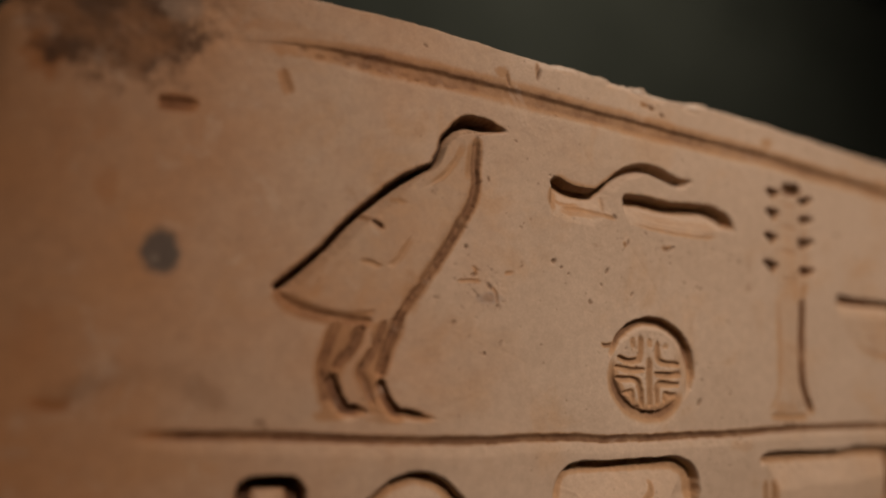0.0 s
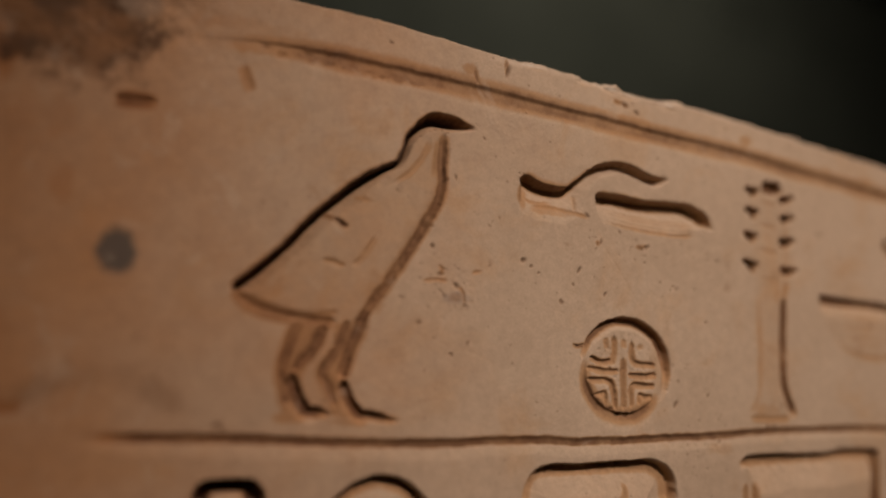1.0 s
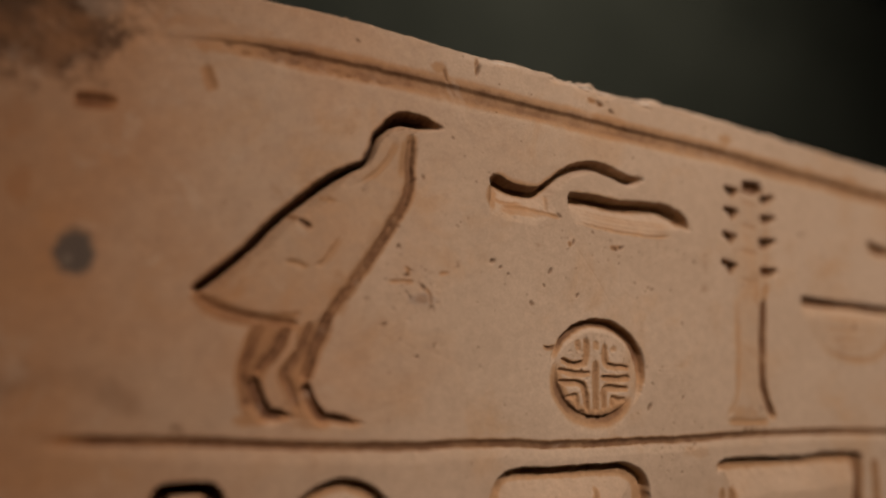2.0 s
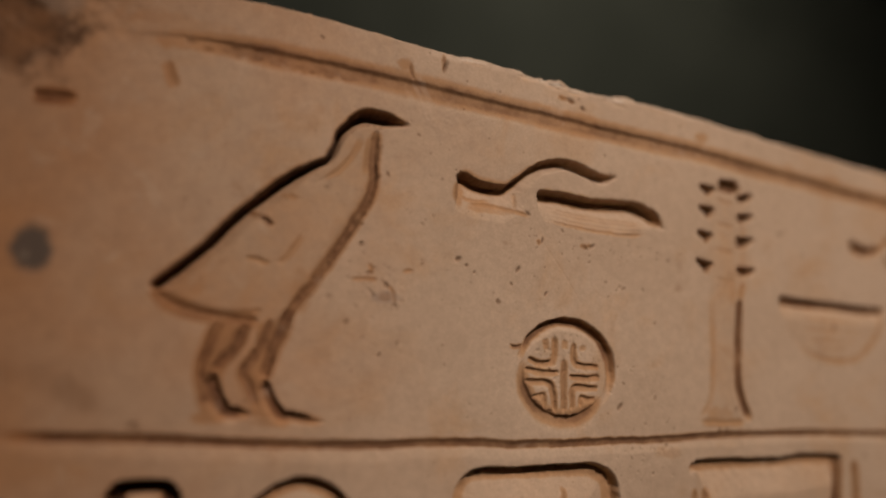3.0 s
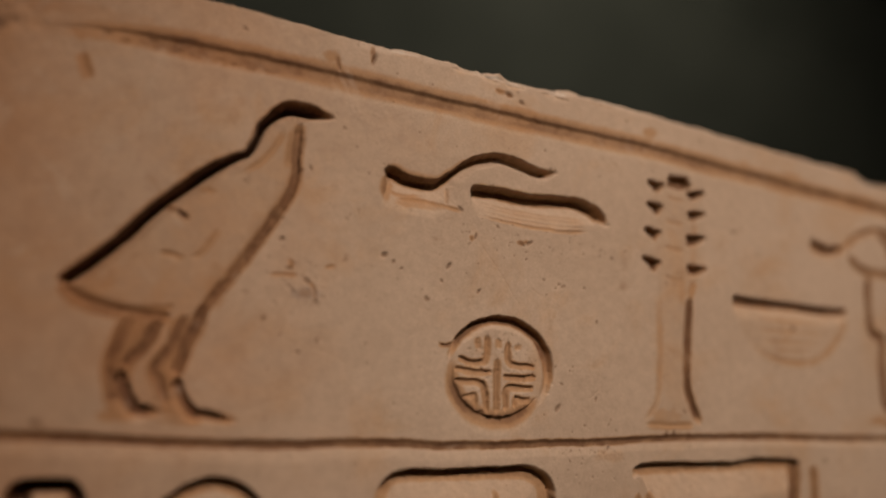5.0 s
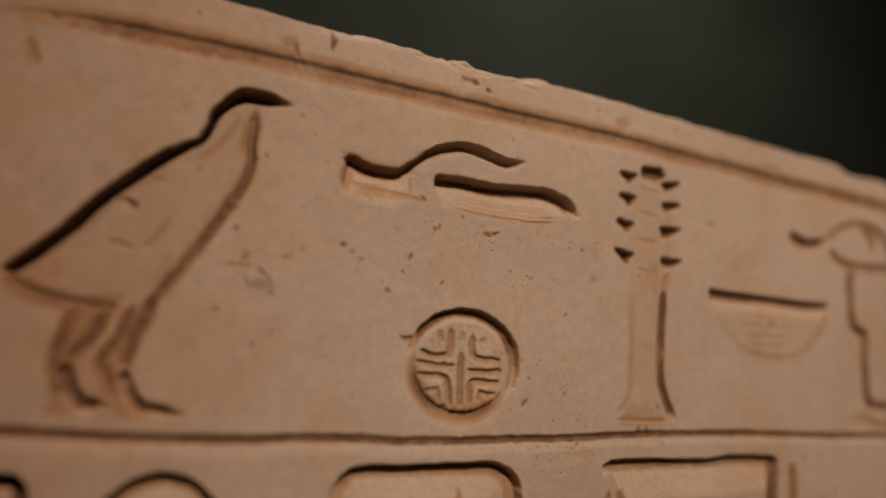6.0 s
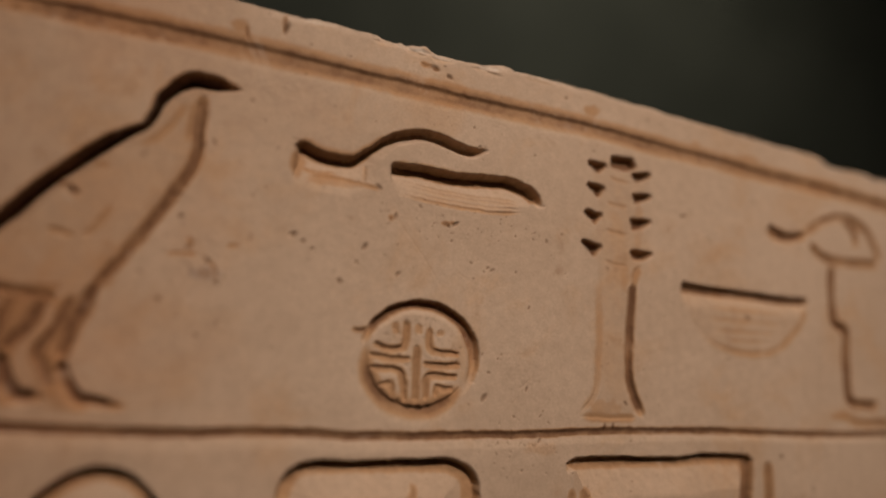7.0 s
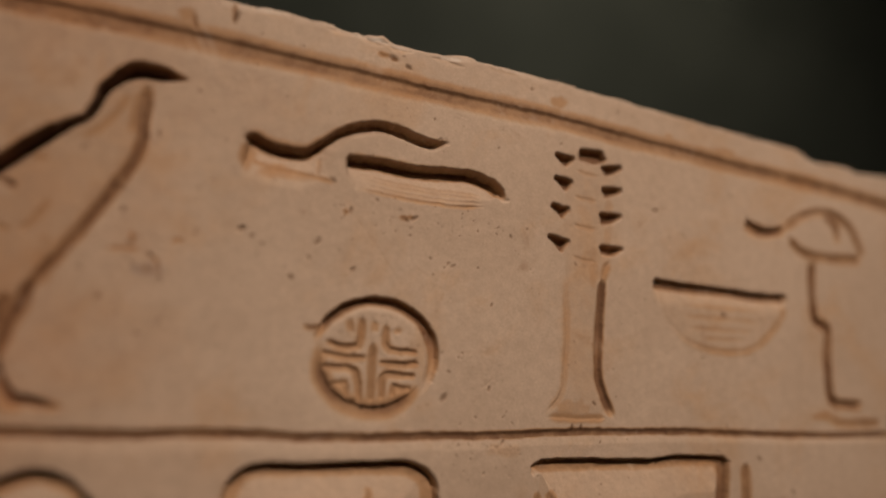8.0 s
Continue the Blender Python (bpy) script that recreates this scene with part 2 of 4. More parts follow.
def stroke(who, points, depth, steep, gentle, side=0, taper=(0.05, 0.05), swell=(1.0, 1.0), flat=0.25, tint=0.7, more=False, curve=1.6, spread=0.7, lean=1.0):
    """One chisel cut along a line: a steep wall on one side and a gentle slope on the other (side -1: the slope lies to the right of the way)."""
    line = spline(points)
    n = len(line)
    t = np.linspace(0, 1, n)
    grow = np.minimum(smooth(t / taper[0]) if taper[0] else 1.0, smooth((1 - t) / taper[1]) if taper[1] else 1.0)
    gentle = np.atleast_1d(np.array(gentle, float))
    reach = max(steep, gentle.max()) * max(swell) * 1.3 + 2
    w = window(line[:, 0].min() - reach, line[:, 0].max() + reach, line[:, 1].min() - reach, line[:, 1].max() + reach)
    u, v = SU[w], SV[w]
    best, along, turned = np.full(u.shape, 1e9), np.zeros(u.shape), np.zeros(u.shape)
    for k in range(n - 1):
        (x0, y0), (x1, y1) = line[k], line[k + 1]
        dx, dy = x1 - x0, y1 - y0
        ll = dx * dx + dy * dy + 1e-9
        s = np.clip(((u - x0) * dx + (v - y0) * dy) / ll, 0, 1)
        ex, ey = u - x0 - s * dx, v - y0 - s * dy
        d2 = ex * ex + ey * ey
        near = d2 < best
        best[near], along[near], turned[near] = d2[near], (k + s[near]) / (n - 1), (dx * ey - dy * ex)[near]
    dist = np.sqrt(best)
    wide = np.interp(along, np.linspace(0, 1, len(swell)), swell) * (1 + 0.06 * np.sin(along * n * 0.07 + who) + 0.035 * np.sin(along * n * 0.19 + 2 * who))
    g = np.interp(along, t, grow)
    wide *= 0.35 + 0.65 * g
    x = np.maximum(0, dist - flat * steep * wide)
    wall = 1 - smooth(x / (steep * wide))
    far = np.interp(along, np.linspace(0, 1, len(gentle)), gentle) * wide
    if side:
        far = np.maximum(steep * wide, far * (0.35 + 0.65 * smooth(np.minimum(along, 1 - along) * n * 0.7 / 6.0)))
    slope = np.clip(1 - x / far, 0, 1) ** curve
    shape = np.where(turned * side > 0, slope, wall) if side else 1 - smooth(x / far)
    add = depth * g * shape * (1 + 0.05 * field(u, v, 2.3, 90 + who))
    cut[w] = cut[w] + add if more else np.maximum(cut[w], add)
    # tint carries pigment and, on deep cuts, shade painted on wall and bottom
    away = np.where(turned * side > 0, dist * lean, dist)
    pigment_shade[w] = np.maximum(pigment_shade[w], tint * g * (1 - smooth((away - steep) / (far * spread + 0.8))))
    if depth > 3.2 and side:
        r = random.Random(who * 31 + n)
        for k in range(0, n, 3):
            if r.random() < 0.55:
                q, away = line[k], (steep * 1.1) * r.uniform(0.6, 1.2) * np.interp(k / n, np.linspace(0, 1, len(swell)), swell)
                d = line[min(k + 1, n - 1)] - line[max(k - 1, 0)]
                d = d / (np.hypot(*d) + 1e-9) * side
                LIPS.append((q[0] + d[1] * away, q[1] - d[0] * away, r.uniform(0.5, 1.3), r.uniform(0.3, 0.9), r.uniform(1, 2), r.uniform(0, 3.1)))
    owner[w] = np.where((add > 0.04) & ((owner[w] == 0) | (add >= cut[w])), who, owner[w])


def claim(who, points, tint=0.0):
    """Give the inside of an outline to a sign."""
    p = np.array(points, float)
    w = window(p[:, 0].min(), p[:, 0].max(), p[:, 1].min(), p[:, 1].max())
    u, v = U[w], V[w]
    inside = np.zeros(u.shape, bool)
    for (x0, y0), (x1, y1) in zip(p, np.roll(p, -1, 0)):
        inside ^= ((y0 > v) != (y1 > v)) & (u < (x1 - x0) * (v - y0) / (y1 - y0 + 1e-9) + x0)
    owner[w] = np.where(inside & (owner[w] == 0), who, owner[w])
    if tint:
        pigment_shade[w] = np.maximum(pigment_shade[w], np.where(inside, tint, 0))


def pit(u, v, size, depth, long=1.0, turn=0.0, dirt=0.9):
    w = window(u - size * long - 1, u + size * long + 1, v - size * long - 1, v + size * long + 1)
    du, dv = SU[w] - u, SV[w] - v
    a = (du * math.cos(turn) + dv * math.sin(turn)) / long
    b = dv * math.cos(turn) - du * math.sin(turn)
    hole = 1 - smooth(np.hypot(a, b) / size)
    cut[w] += depth * hole
    grime[w] = np.maximum(grime[w], dirt * np.clip(hole * 1.6, 0, 1))


def dab(u, v, ru, rv, amount):
    """An uneven patch of old pigment or dirt."""
    w = window(u - 1.6 * ru, u + 1.6 * ru, v - 1.6 * rv, v + 1.6 * rv)
    away = np.hypot((U[w] - u) / ru, (V[w] - v) / rv) + 0.32 * field(U[w], V[w], 3.4, 71) + 0.12 * field(U[w], V[w], 0.9, 72)
    pigment_shade[w] = np.maximum(pigment_shade[w], amount * (1 - smooth((away - 0.5) / 0.7)))


def notch(who, corners, depth):
    """A small sharp-cornered cut, its corners given clockwise."""
    p = np.array(corners, float)
    w = window(p[:, 0].min() - 1, p[:, 0].max() + 1, p[:, 1].min() - 1, p[:, 1].max() + 1)
    p = p.mean(0) + (p - p.mean(0)) * 0.72
    near, within = np.full(U[w].shape, 1e9), np.ones(U[w].shape, bool)
    for (x0, y0), (x1, y1) in zip(p, np.roll(p, -1, 0)):
        dx, dy = x1 - x0, y1 - y0
        t = np.clip(((SU[w] - x0) * dx + (SV[w] - y0) * dy) / (dx * dx + dy * dy), 0, 1)
        near = np.minimum(near, np.hypot(SU[w] - x0 - t * dx, SV[w] - y0 - t * dy))
        within &= (SU[w] - x0) * dy - (SV[w] - y0) * dx > 0
    inside = np.where(within, near, -near)
    add = depth * smooth((inside + 1.7) / 1.9)
    # the whole notch is darkened to paint its shade
    pigment_shade[w] = np.maximum(pigment_shade[w], smooth((inside + 1.5) / 1.0))
    cut[w] = np.maximum(cut[w], add)
    owner[w] = np.where(add > 0.04, who, owner[w])


# -- the two ruled lines that bound the row --
upper = sign("upper_border_line")
TOP_LINE = [(-234.5, 72.8), (-218.4, 74.1), (-204.7, 75.6), (-196.3, 76.2), (-183.0, 76.3), (-159.9, 75.6), (-134.7, 74.5), (-110.0, 73.5), (-77.3, 72.2), (-31.8, 72.0), (22.0, 72.1), (52.1, 72.3),
            (84.3, 71.1), (118.7, 70.5), (157.4, 69.4), (198.3, 69.2), (244.6, 67.9), (277.8, 66.4), (299.6, 65.9)]
stroke(upper, [(u, v - 0.5) for u, v in TOP_LINE], 1.25, 1.9, 7.0, -1, (0.13, 0.0), (1.0, 1.1, 1.05, 0.95, 0.9), 0.15, tint=0.86, curve=1.3, spread=0.65, lean=0.95)
lower = sign("lower_border_line")
BOTTOM_LINE = [(-243.0, -72.6), (-235.4, -73.2), (-222.0, -73.1), (-206.1, -73.0), (-188.6, -72.9), (-172.0, -73.3), (-160.8, -73.5), (-146.4, -73.6), (-131.4, -73.4), (-110.7, -72.9), (-100.0, -72.1), (-88.8, -71.8), (-69.0, -71.7), (-60.0, -72.4), (-53.6, -72.8), (-47.1, -72.4), (-33.6, -72.5), (-25.2, -72.3), (-10.8, -71.7), (20.0, -71.0), (36.4, -70.3), (53.7, -69.3), (90.8, -68.5), (131.9, -67.9), (211.4, -68.5), (304.1, -66.4)]
# tint keeps brown pigment and painted shade to the upper wall
stroke(lower, [(u, v - 1.7) for u, v in BOTTOM_LINE], 1.15, 2.0, 4.4, -1, (0.04, 0.08), (1.35, 1.25, 1.2, 1.05, 0.95, 0.85, 0.75), 0.15, tint=1.0, curve=1.2, spread=0.05, lean=2.0)


# -- chick --
def chick():
    who = sign("chick_sign")
    # tint above 1 paints black shade under the back and head edge
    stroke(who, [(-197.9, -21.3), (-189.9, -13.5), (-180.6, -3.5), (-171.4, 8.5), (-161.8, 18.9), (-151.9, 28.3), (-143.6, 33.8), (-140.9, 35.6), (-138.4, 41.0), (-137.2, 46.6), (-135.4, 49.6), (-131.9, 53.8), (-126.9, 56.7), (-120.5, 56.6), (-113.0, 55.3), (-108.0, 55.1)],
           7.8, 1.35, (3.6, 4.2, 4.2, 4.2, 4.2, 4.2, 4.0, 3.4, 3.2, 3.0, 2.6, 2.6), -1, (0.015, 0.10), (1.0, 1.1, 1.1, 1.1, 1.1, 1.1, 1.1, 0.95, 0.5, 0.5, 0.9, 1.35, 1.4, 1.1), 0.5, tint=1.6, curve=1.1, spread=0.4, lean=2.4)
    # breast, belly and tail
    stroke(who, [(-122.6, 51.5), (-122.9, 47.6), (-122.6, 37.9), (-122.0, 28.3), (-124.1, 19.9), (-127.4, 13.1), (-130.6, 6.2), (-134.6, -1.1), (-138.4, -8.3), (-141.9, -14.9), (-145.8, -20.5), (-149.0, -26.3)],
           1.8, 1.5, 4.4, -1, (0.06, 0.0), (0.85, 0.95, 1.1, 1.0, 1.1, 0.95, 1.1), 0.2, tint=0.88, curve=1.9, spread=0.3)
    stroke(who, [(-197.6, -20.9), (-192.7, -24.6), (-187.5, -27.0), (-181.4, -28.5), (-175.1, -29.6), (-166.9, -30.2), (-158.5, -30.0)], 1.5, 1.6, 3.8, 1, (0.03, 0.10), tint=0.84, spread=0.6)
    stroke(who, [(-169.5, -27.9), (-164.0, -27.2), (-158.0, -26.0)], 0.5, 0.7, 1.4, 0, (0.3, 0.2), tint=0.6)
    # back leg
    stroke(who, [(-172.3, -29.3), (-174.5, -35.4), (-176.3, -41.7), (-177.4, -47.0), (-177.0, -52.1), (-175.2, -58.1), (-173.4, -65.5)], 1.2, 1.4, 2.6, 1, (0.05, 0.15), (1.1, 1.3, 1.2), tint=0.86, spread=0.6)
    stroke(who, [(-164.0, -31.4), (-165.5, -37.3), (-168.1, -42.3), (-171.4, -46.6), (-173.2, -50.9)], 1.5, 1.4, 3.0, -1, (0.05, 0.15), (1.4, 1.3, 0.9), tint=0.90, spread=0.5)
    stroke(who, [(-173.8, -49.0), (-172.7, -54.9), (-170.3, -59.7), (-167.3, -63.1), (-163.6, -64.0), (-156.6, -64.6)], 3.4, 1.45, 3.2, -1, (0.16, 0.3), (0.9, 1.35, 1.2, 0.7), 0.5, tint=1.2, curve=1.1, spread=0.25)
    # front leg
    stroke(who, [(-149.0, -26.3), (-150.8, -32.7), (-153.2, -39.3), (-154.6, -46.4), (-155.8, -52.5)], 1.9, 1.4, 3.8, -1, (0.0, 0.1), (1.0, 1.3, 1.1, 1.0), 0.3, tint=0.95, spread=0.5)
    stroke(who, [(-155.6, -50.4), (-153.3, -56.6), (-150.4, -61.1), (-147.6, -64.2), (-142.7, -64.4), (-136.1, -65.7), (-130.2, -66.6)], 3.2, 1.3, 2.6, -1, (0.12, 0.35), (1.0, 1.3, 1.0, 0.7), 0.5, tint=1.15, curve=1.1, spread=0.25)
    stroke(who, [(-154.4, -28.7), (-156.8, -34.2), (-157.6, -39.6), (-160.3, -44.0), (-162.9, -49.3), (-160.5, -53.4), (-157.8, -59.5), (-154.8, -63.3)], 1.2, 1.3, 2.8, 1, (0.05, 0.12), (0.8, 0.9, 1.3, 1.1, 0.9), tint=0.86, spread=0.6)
    # crumbled lip and dark clumps along breast and legs
    for line, count, wide in (([(-121.8, 47.0), (-121.0, 28.3), (-126.4, 13.1), (-133.7, -1.1), (-141.0, -14.9), (-148.6, -26.3)], 46, 0.8), ([(-149.5, -27.0), (-152.6, -39.0), (-155.0, -51.0)], 20, 1.4),
                              ([(-157.0, -36.0), (-161.6, -48.0), (-158.0, -60.0)], 16, 1.5), ([(-165.0, -34.0), (-171.0, -46.0)], 10, 1.4), ([(-174.6, -36.0), (-177.0, -50.0), (-174.0, -64.0)], 16, 1.4)):
        path = spline(line)
        for _ in range(count):
            u, v = path[RND.randrange(len(path))]
            pit(u + RND.gauss(0, wide), v + RND.gauss(0, wide), RND.uniform(0.5, 1.3), RND.uniform(0.1, 0.4), RND.uniform(1, 2.2), RND.uniform(0, 3.1), dirt=RND.uniform(0.3, 0.75))
    # wing
    stroke(who, [(-170.3, 12.1), (-164.5, 10.3), (-158.2, 6.4)], 1.5, 0.8, 1.7, -1, (0.10, 0.15), tint=0.95, spread=0.2)
    stroke(who, [(-168.1, -7.0), (-162.8, -6.9), (-157.3, -8.4)], 0.7, 0.6, 2.4, -1, (0.25, 0.2), tint=0.7, spread=0.2)
    stroke(who, [(-157.3, -8.4), (-152.2, -5.0), (-147.5, 4.1), (-145.0, 9.0)], 0.6, 0.8, 2.6, -1, (0.2, 0.4), tint=0.45)
    stroke(who, [(-158.0, 19.5), (-153.0, 18.8), (-147.0, 17.4)], 0.35, 0.5, 1.4, -1, (0.2, 0.5), tint=0.5)
    stroke(who, [(-127.9, 50.5), (-130.7, 40.6), (-137.4, 30.8), (-148.1, 23.1)], 0.6, 0.9, 1.8, -1, (0.2, 0.4), tint=0.5)
    stroke(who, [(-125.5, 49.4), (-125.6, 39.4), (-126.4, 27.3)], 0.35, 0.8, 1.3, 0, (0.2, 0.4))
    for u, v, size in ((-126.4, 52.6, 1.2), (-124.2, 52.0, 0.8), (-128.4, 51.6, 0.9), (-121.6, 51.4, 0.7)):
        pit(u, v, size, 0.6)
    claim(who, [(-172, -32), (-162, -32), (-168, -46), (-170, -52), (-168, -60), (-165, -66), (-176, -66), (-177, -54), (-176, -47), (-173, -40)], 0.62)
    claim(who, [(-160, -31), (-150, -28), (-153, -40), (-155, -52), (-154, -60), (-149, -66), (-158, -65), (-162, -52), (-159, -46)], 0.58)
    claim(who, [(-197.4, -20.5), (-175.8, 6.4), (-155.9, 25.4), (-140.3, 36.0), (-136.5, 50.0), (-127.0, 56.5), (-109.9, 55.6), (-123.2, 50.3), (-122.1, 27.2), (-130.6, 9.3), (-149.9, -29.2), (-155.7, -54.0), (-143.0, -65.2), (-174.7, -65.8),
                (-176.8, -49.0), (-171.7, -31.2)], 0.26)


# -- horned snake --
def viper():
    who = sign("snake_sign")
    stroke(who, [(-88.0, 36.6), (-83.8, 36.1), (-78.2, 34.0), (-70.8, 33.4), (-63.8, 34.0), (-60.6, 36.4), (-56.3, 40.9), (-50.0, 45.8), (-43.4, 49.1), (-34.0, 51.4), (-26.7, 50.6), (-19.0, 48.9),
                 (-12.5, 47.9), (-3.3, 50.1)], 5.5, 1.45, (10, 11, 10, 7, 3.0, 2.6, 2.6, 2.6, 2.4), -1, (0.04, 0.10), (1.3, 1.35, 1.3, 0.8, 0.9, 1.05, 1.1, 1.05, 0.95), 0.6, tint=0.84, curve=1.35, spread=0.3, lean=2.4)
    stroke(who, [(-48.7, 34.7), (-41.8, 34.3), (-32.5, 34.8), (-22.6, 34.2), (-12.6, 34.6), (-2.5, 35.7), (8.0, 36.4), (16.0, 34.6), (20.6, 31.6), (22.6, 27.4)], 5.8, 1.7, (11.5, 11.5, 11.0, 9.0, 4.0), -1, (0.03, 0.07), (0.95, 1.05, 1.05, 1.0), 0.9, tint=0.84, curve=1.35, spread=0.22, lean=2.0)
    stroke(who, [(-86.8, 35.0), (-86.2, 24.6)], 0.8, 0.7, 2.5, 1, (0.2, 0.3))
    for lift in (0.0, 2.2, 4.6, 6.4):
        stroke(who, [(-49.0, 24.2 + lift), (-31.0, 22.8 + lift), (-14.0, 22.2 + lift), (4.0, 22.6 + lift), (16.0, 24.8 + lift * 0.6)], 0.34 if lift else 0.55, 0.4, 0.8, 0, (0.3, 0.15), tint=0.26 if lift else 0.46, more=True)
    stroke(who, [(-83.0, 25.4), (-70.0, 26.6), (-58.0, 25.0), (-49.0, 24.0)], 0.45, 0.4, 0.9, 0, (0.2, 0.2), tint=0.6, more=True)
    stroke(who, [(-86.0, 30.0), (-79.0, 27.6), (-66.0, 29.0)], 0.3, 0.4, 0.9, 0, (0.2, 0.4), tint=0.45, more=True)
    stroke(who, [(-58.5, 35.0), (-58.2, 29.0), (-59.0, 25.5)], 0.5, 0.4, 0.8, 0, (0.2, 0.3), tint=0.3, more=True)
    claim(who, [(-87.1, 36.0), (-86.2, 24.1), (-72.3, 25.4), (-45.5, 23.4), (-13.6, 21.5), (4.4, 21.8), (17.4, 25.0), (22.4, 32.0), (8.3, 36.9), (-11.7, 34.8), (-3.8, 49.7), (-33.7, 51.6), (-51.5, 43.7), (-60.4, 35.8), (-71.3, 32.8)])


# -- hatched disc --
def disc():
    who = sign("hatched_disc_sign")
    cu, cv = -28.6, -42.7

    def arc(a, b, ru, rv):
        return [(cu + ru * math.cos(radians(x)), cv + rv * math.sin(radians(x))) for x in np.linspace(a, b, 14)]

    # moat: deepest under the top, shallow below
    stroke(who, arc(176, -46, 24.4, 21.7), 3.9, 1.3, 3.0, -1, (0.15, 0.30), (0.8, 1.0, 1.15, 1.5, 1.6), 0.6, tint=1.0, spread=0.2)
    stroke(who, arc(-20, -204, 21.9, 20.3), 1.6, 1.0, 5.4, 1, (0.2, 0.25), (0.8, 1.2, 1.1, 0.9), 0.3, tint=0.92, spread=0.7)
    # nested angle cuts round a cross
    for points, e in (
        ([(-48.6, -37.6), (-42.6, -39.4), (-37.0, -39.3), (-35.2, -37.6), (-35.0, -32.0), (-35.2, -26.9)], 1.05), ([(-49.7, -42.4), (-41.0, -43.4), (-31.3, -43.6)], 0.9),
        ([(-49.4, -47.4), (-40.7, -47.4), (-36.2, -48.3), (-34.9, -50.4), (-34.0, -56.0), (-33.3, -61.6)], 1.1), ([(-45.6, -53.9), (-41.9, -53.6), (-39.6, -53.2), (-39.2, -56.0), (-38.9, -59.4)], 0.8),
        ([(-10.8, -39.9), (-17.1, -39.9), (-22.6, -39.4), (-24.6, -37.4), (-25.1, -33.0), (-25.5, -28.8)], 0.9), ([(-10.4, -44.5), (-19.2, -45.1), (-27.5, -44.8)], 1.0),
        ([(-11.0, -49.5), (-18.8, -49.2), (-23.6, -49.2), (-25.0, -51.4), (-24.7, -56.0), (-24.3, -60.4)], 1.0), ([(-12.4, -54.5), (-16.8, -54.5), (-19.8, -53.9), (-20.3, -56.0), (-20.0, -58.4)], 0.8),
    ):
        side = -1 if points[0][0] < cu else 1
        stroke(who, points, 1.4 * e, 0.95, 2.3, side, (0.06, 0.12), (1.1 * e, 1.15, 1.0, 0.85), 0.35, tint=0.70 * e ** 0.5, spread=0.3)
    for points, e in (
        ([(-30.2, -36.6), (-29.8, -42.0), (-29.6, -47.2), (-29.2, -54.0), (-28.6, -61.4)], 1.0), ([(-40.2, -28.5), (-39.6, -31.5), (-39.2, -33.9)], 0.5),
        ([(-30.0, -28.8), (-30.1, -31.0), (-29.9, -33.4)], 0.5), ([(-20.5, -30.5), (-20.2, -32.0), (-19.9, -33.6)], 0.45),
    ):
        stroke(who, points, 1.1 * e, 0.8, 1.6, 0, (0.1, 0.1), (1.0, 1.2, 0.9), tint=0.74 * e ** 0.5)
    for u, v in ((-36.1, -59.9), (-31.6, -62.5), (-27.1, -62.7), (-24.1, -61.9)):
        pit(u, v, 1.5, 1.0, 1.3)
    claim(who, arc(0, 340, 25.6, 23.2))
    for k in range(120):
        a, q = RND.uniform(0, 6.28), 19.0 * math.sqrt(RND.random())
        pit(cu + q * math.cos(a), cv + q * math.sin(a) * 0.9, RND.uniform(0.5, 1.3), RND.uniform(0.1, 0.42), RND.uniform(1, 2.2), RND.uniform(0, 3.1), dirt=0.3)
    stroke(who, [(-58.2, -32.4), (-55.0, -33.2), (-51.6, -32.8)], 0.9, 0.45, 0.8, 0, (0.4, 0.1), tint=0.98)


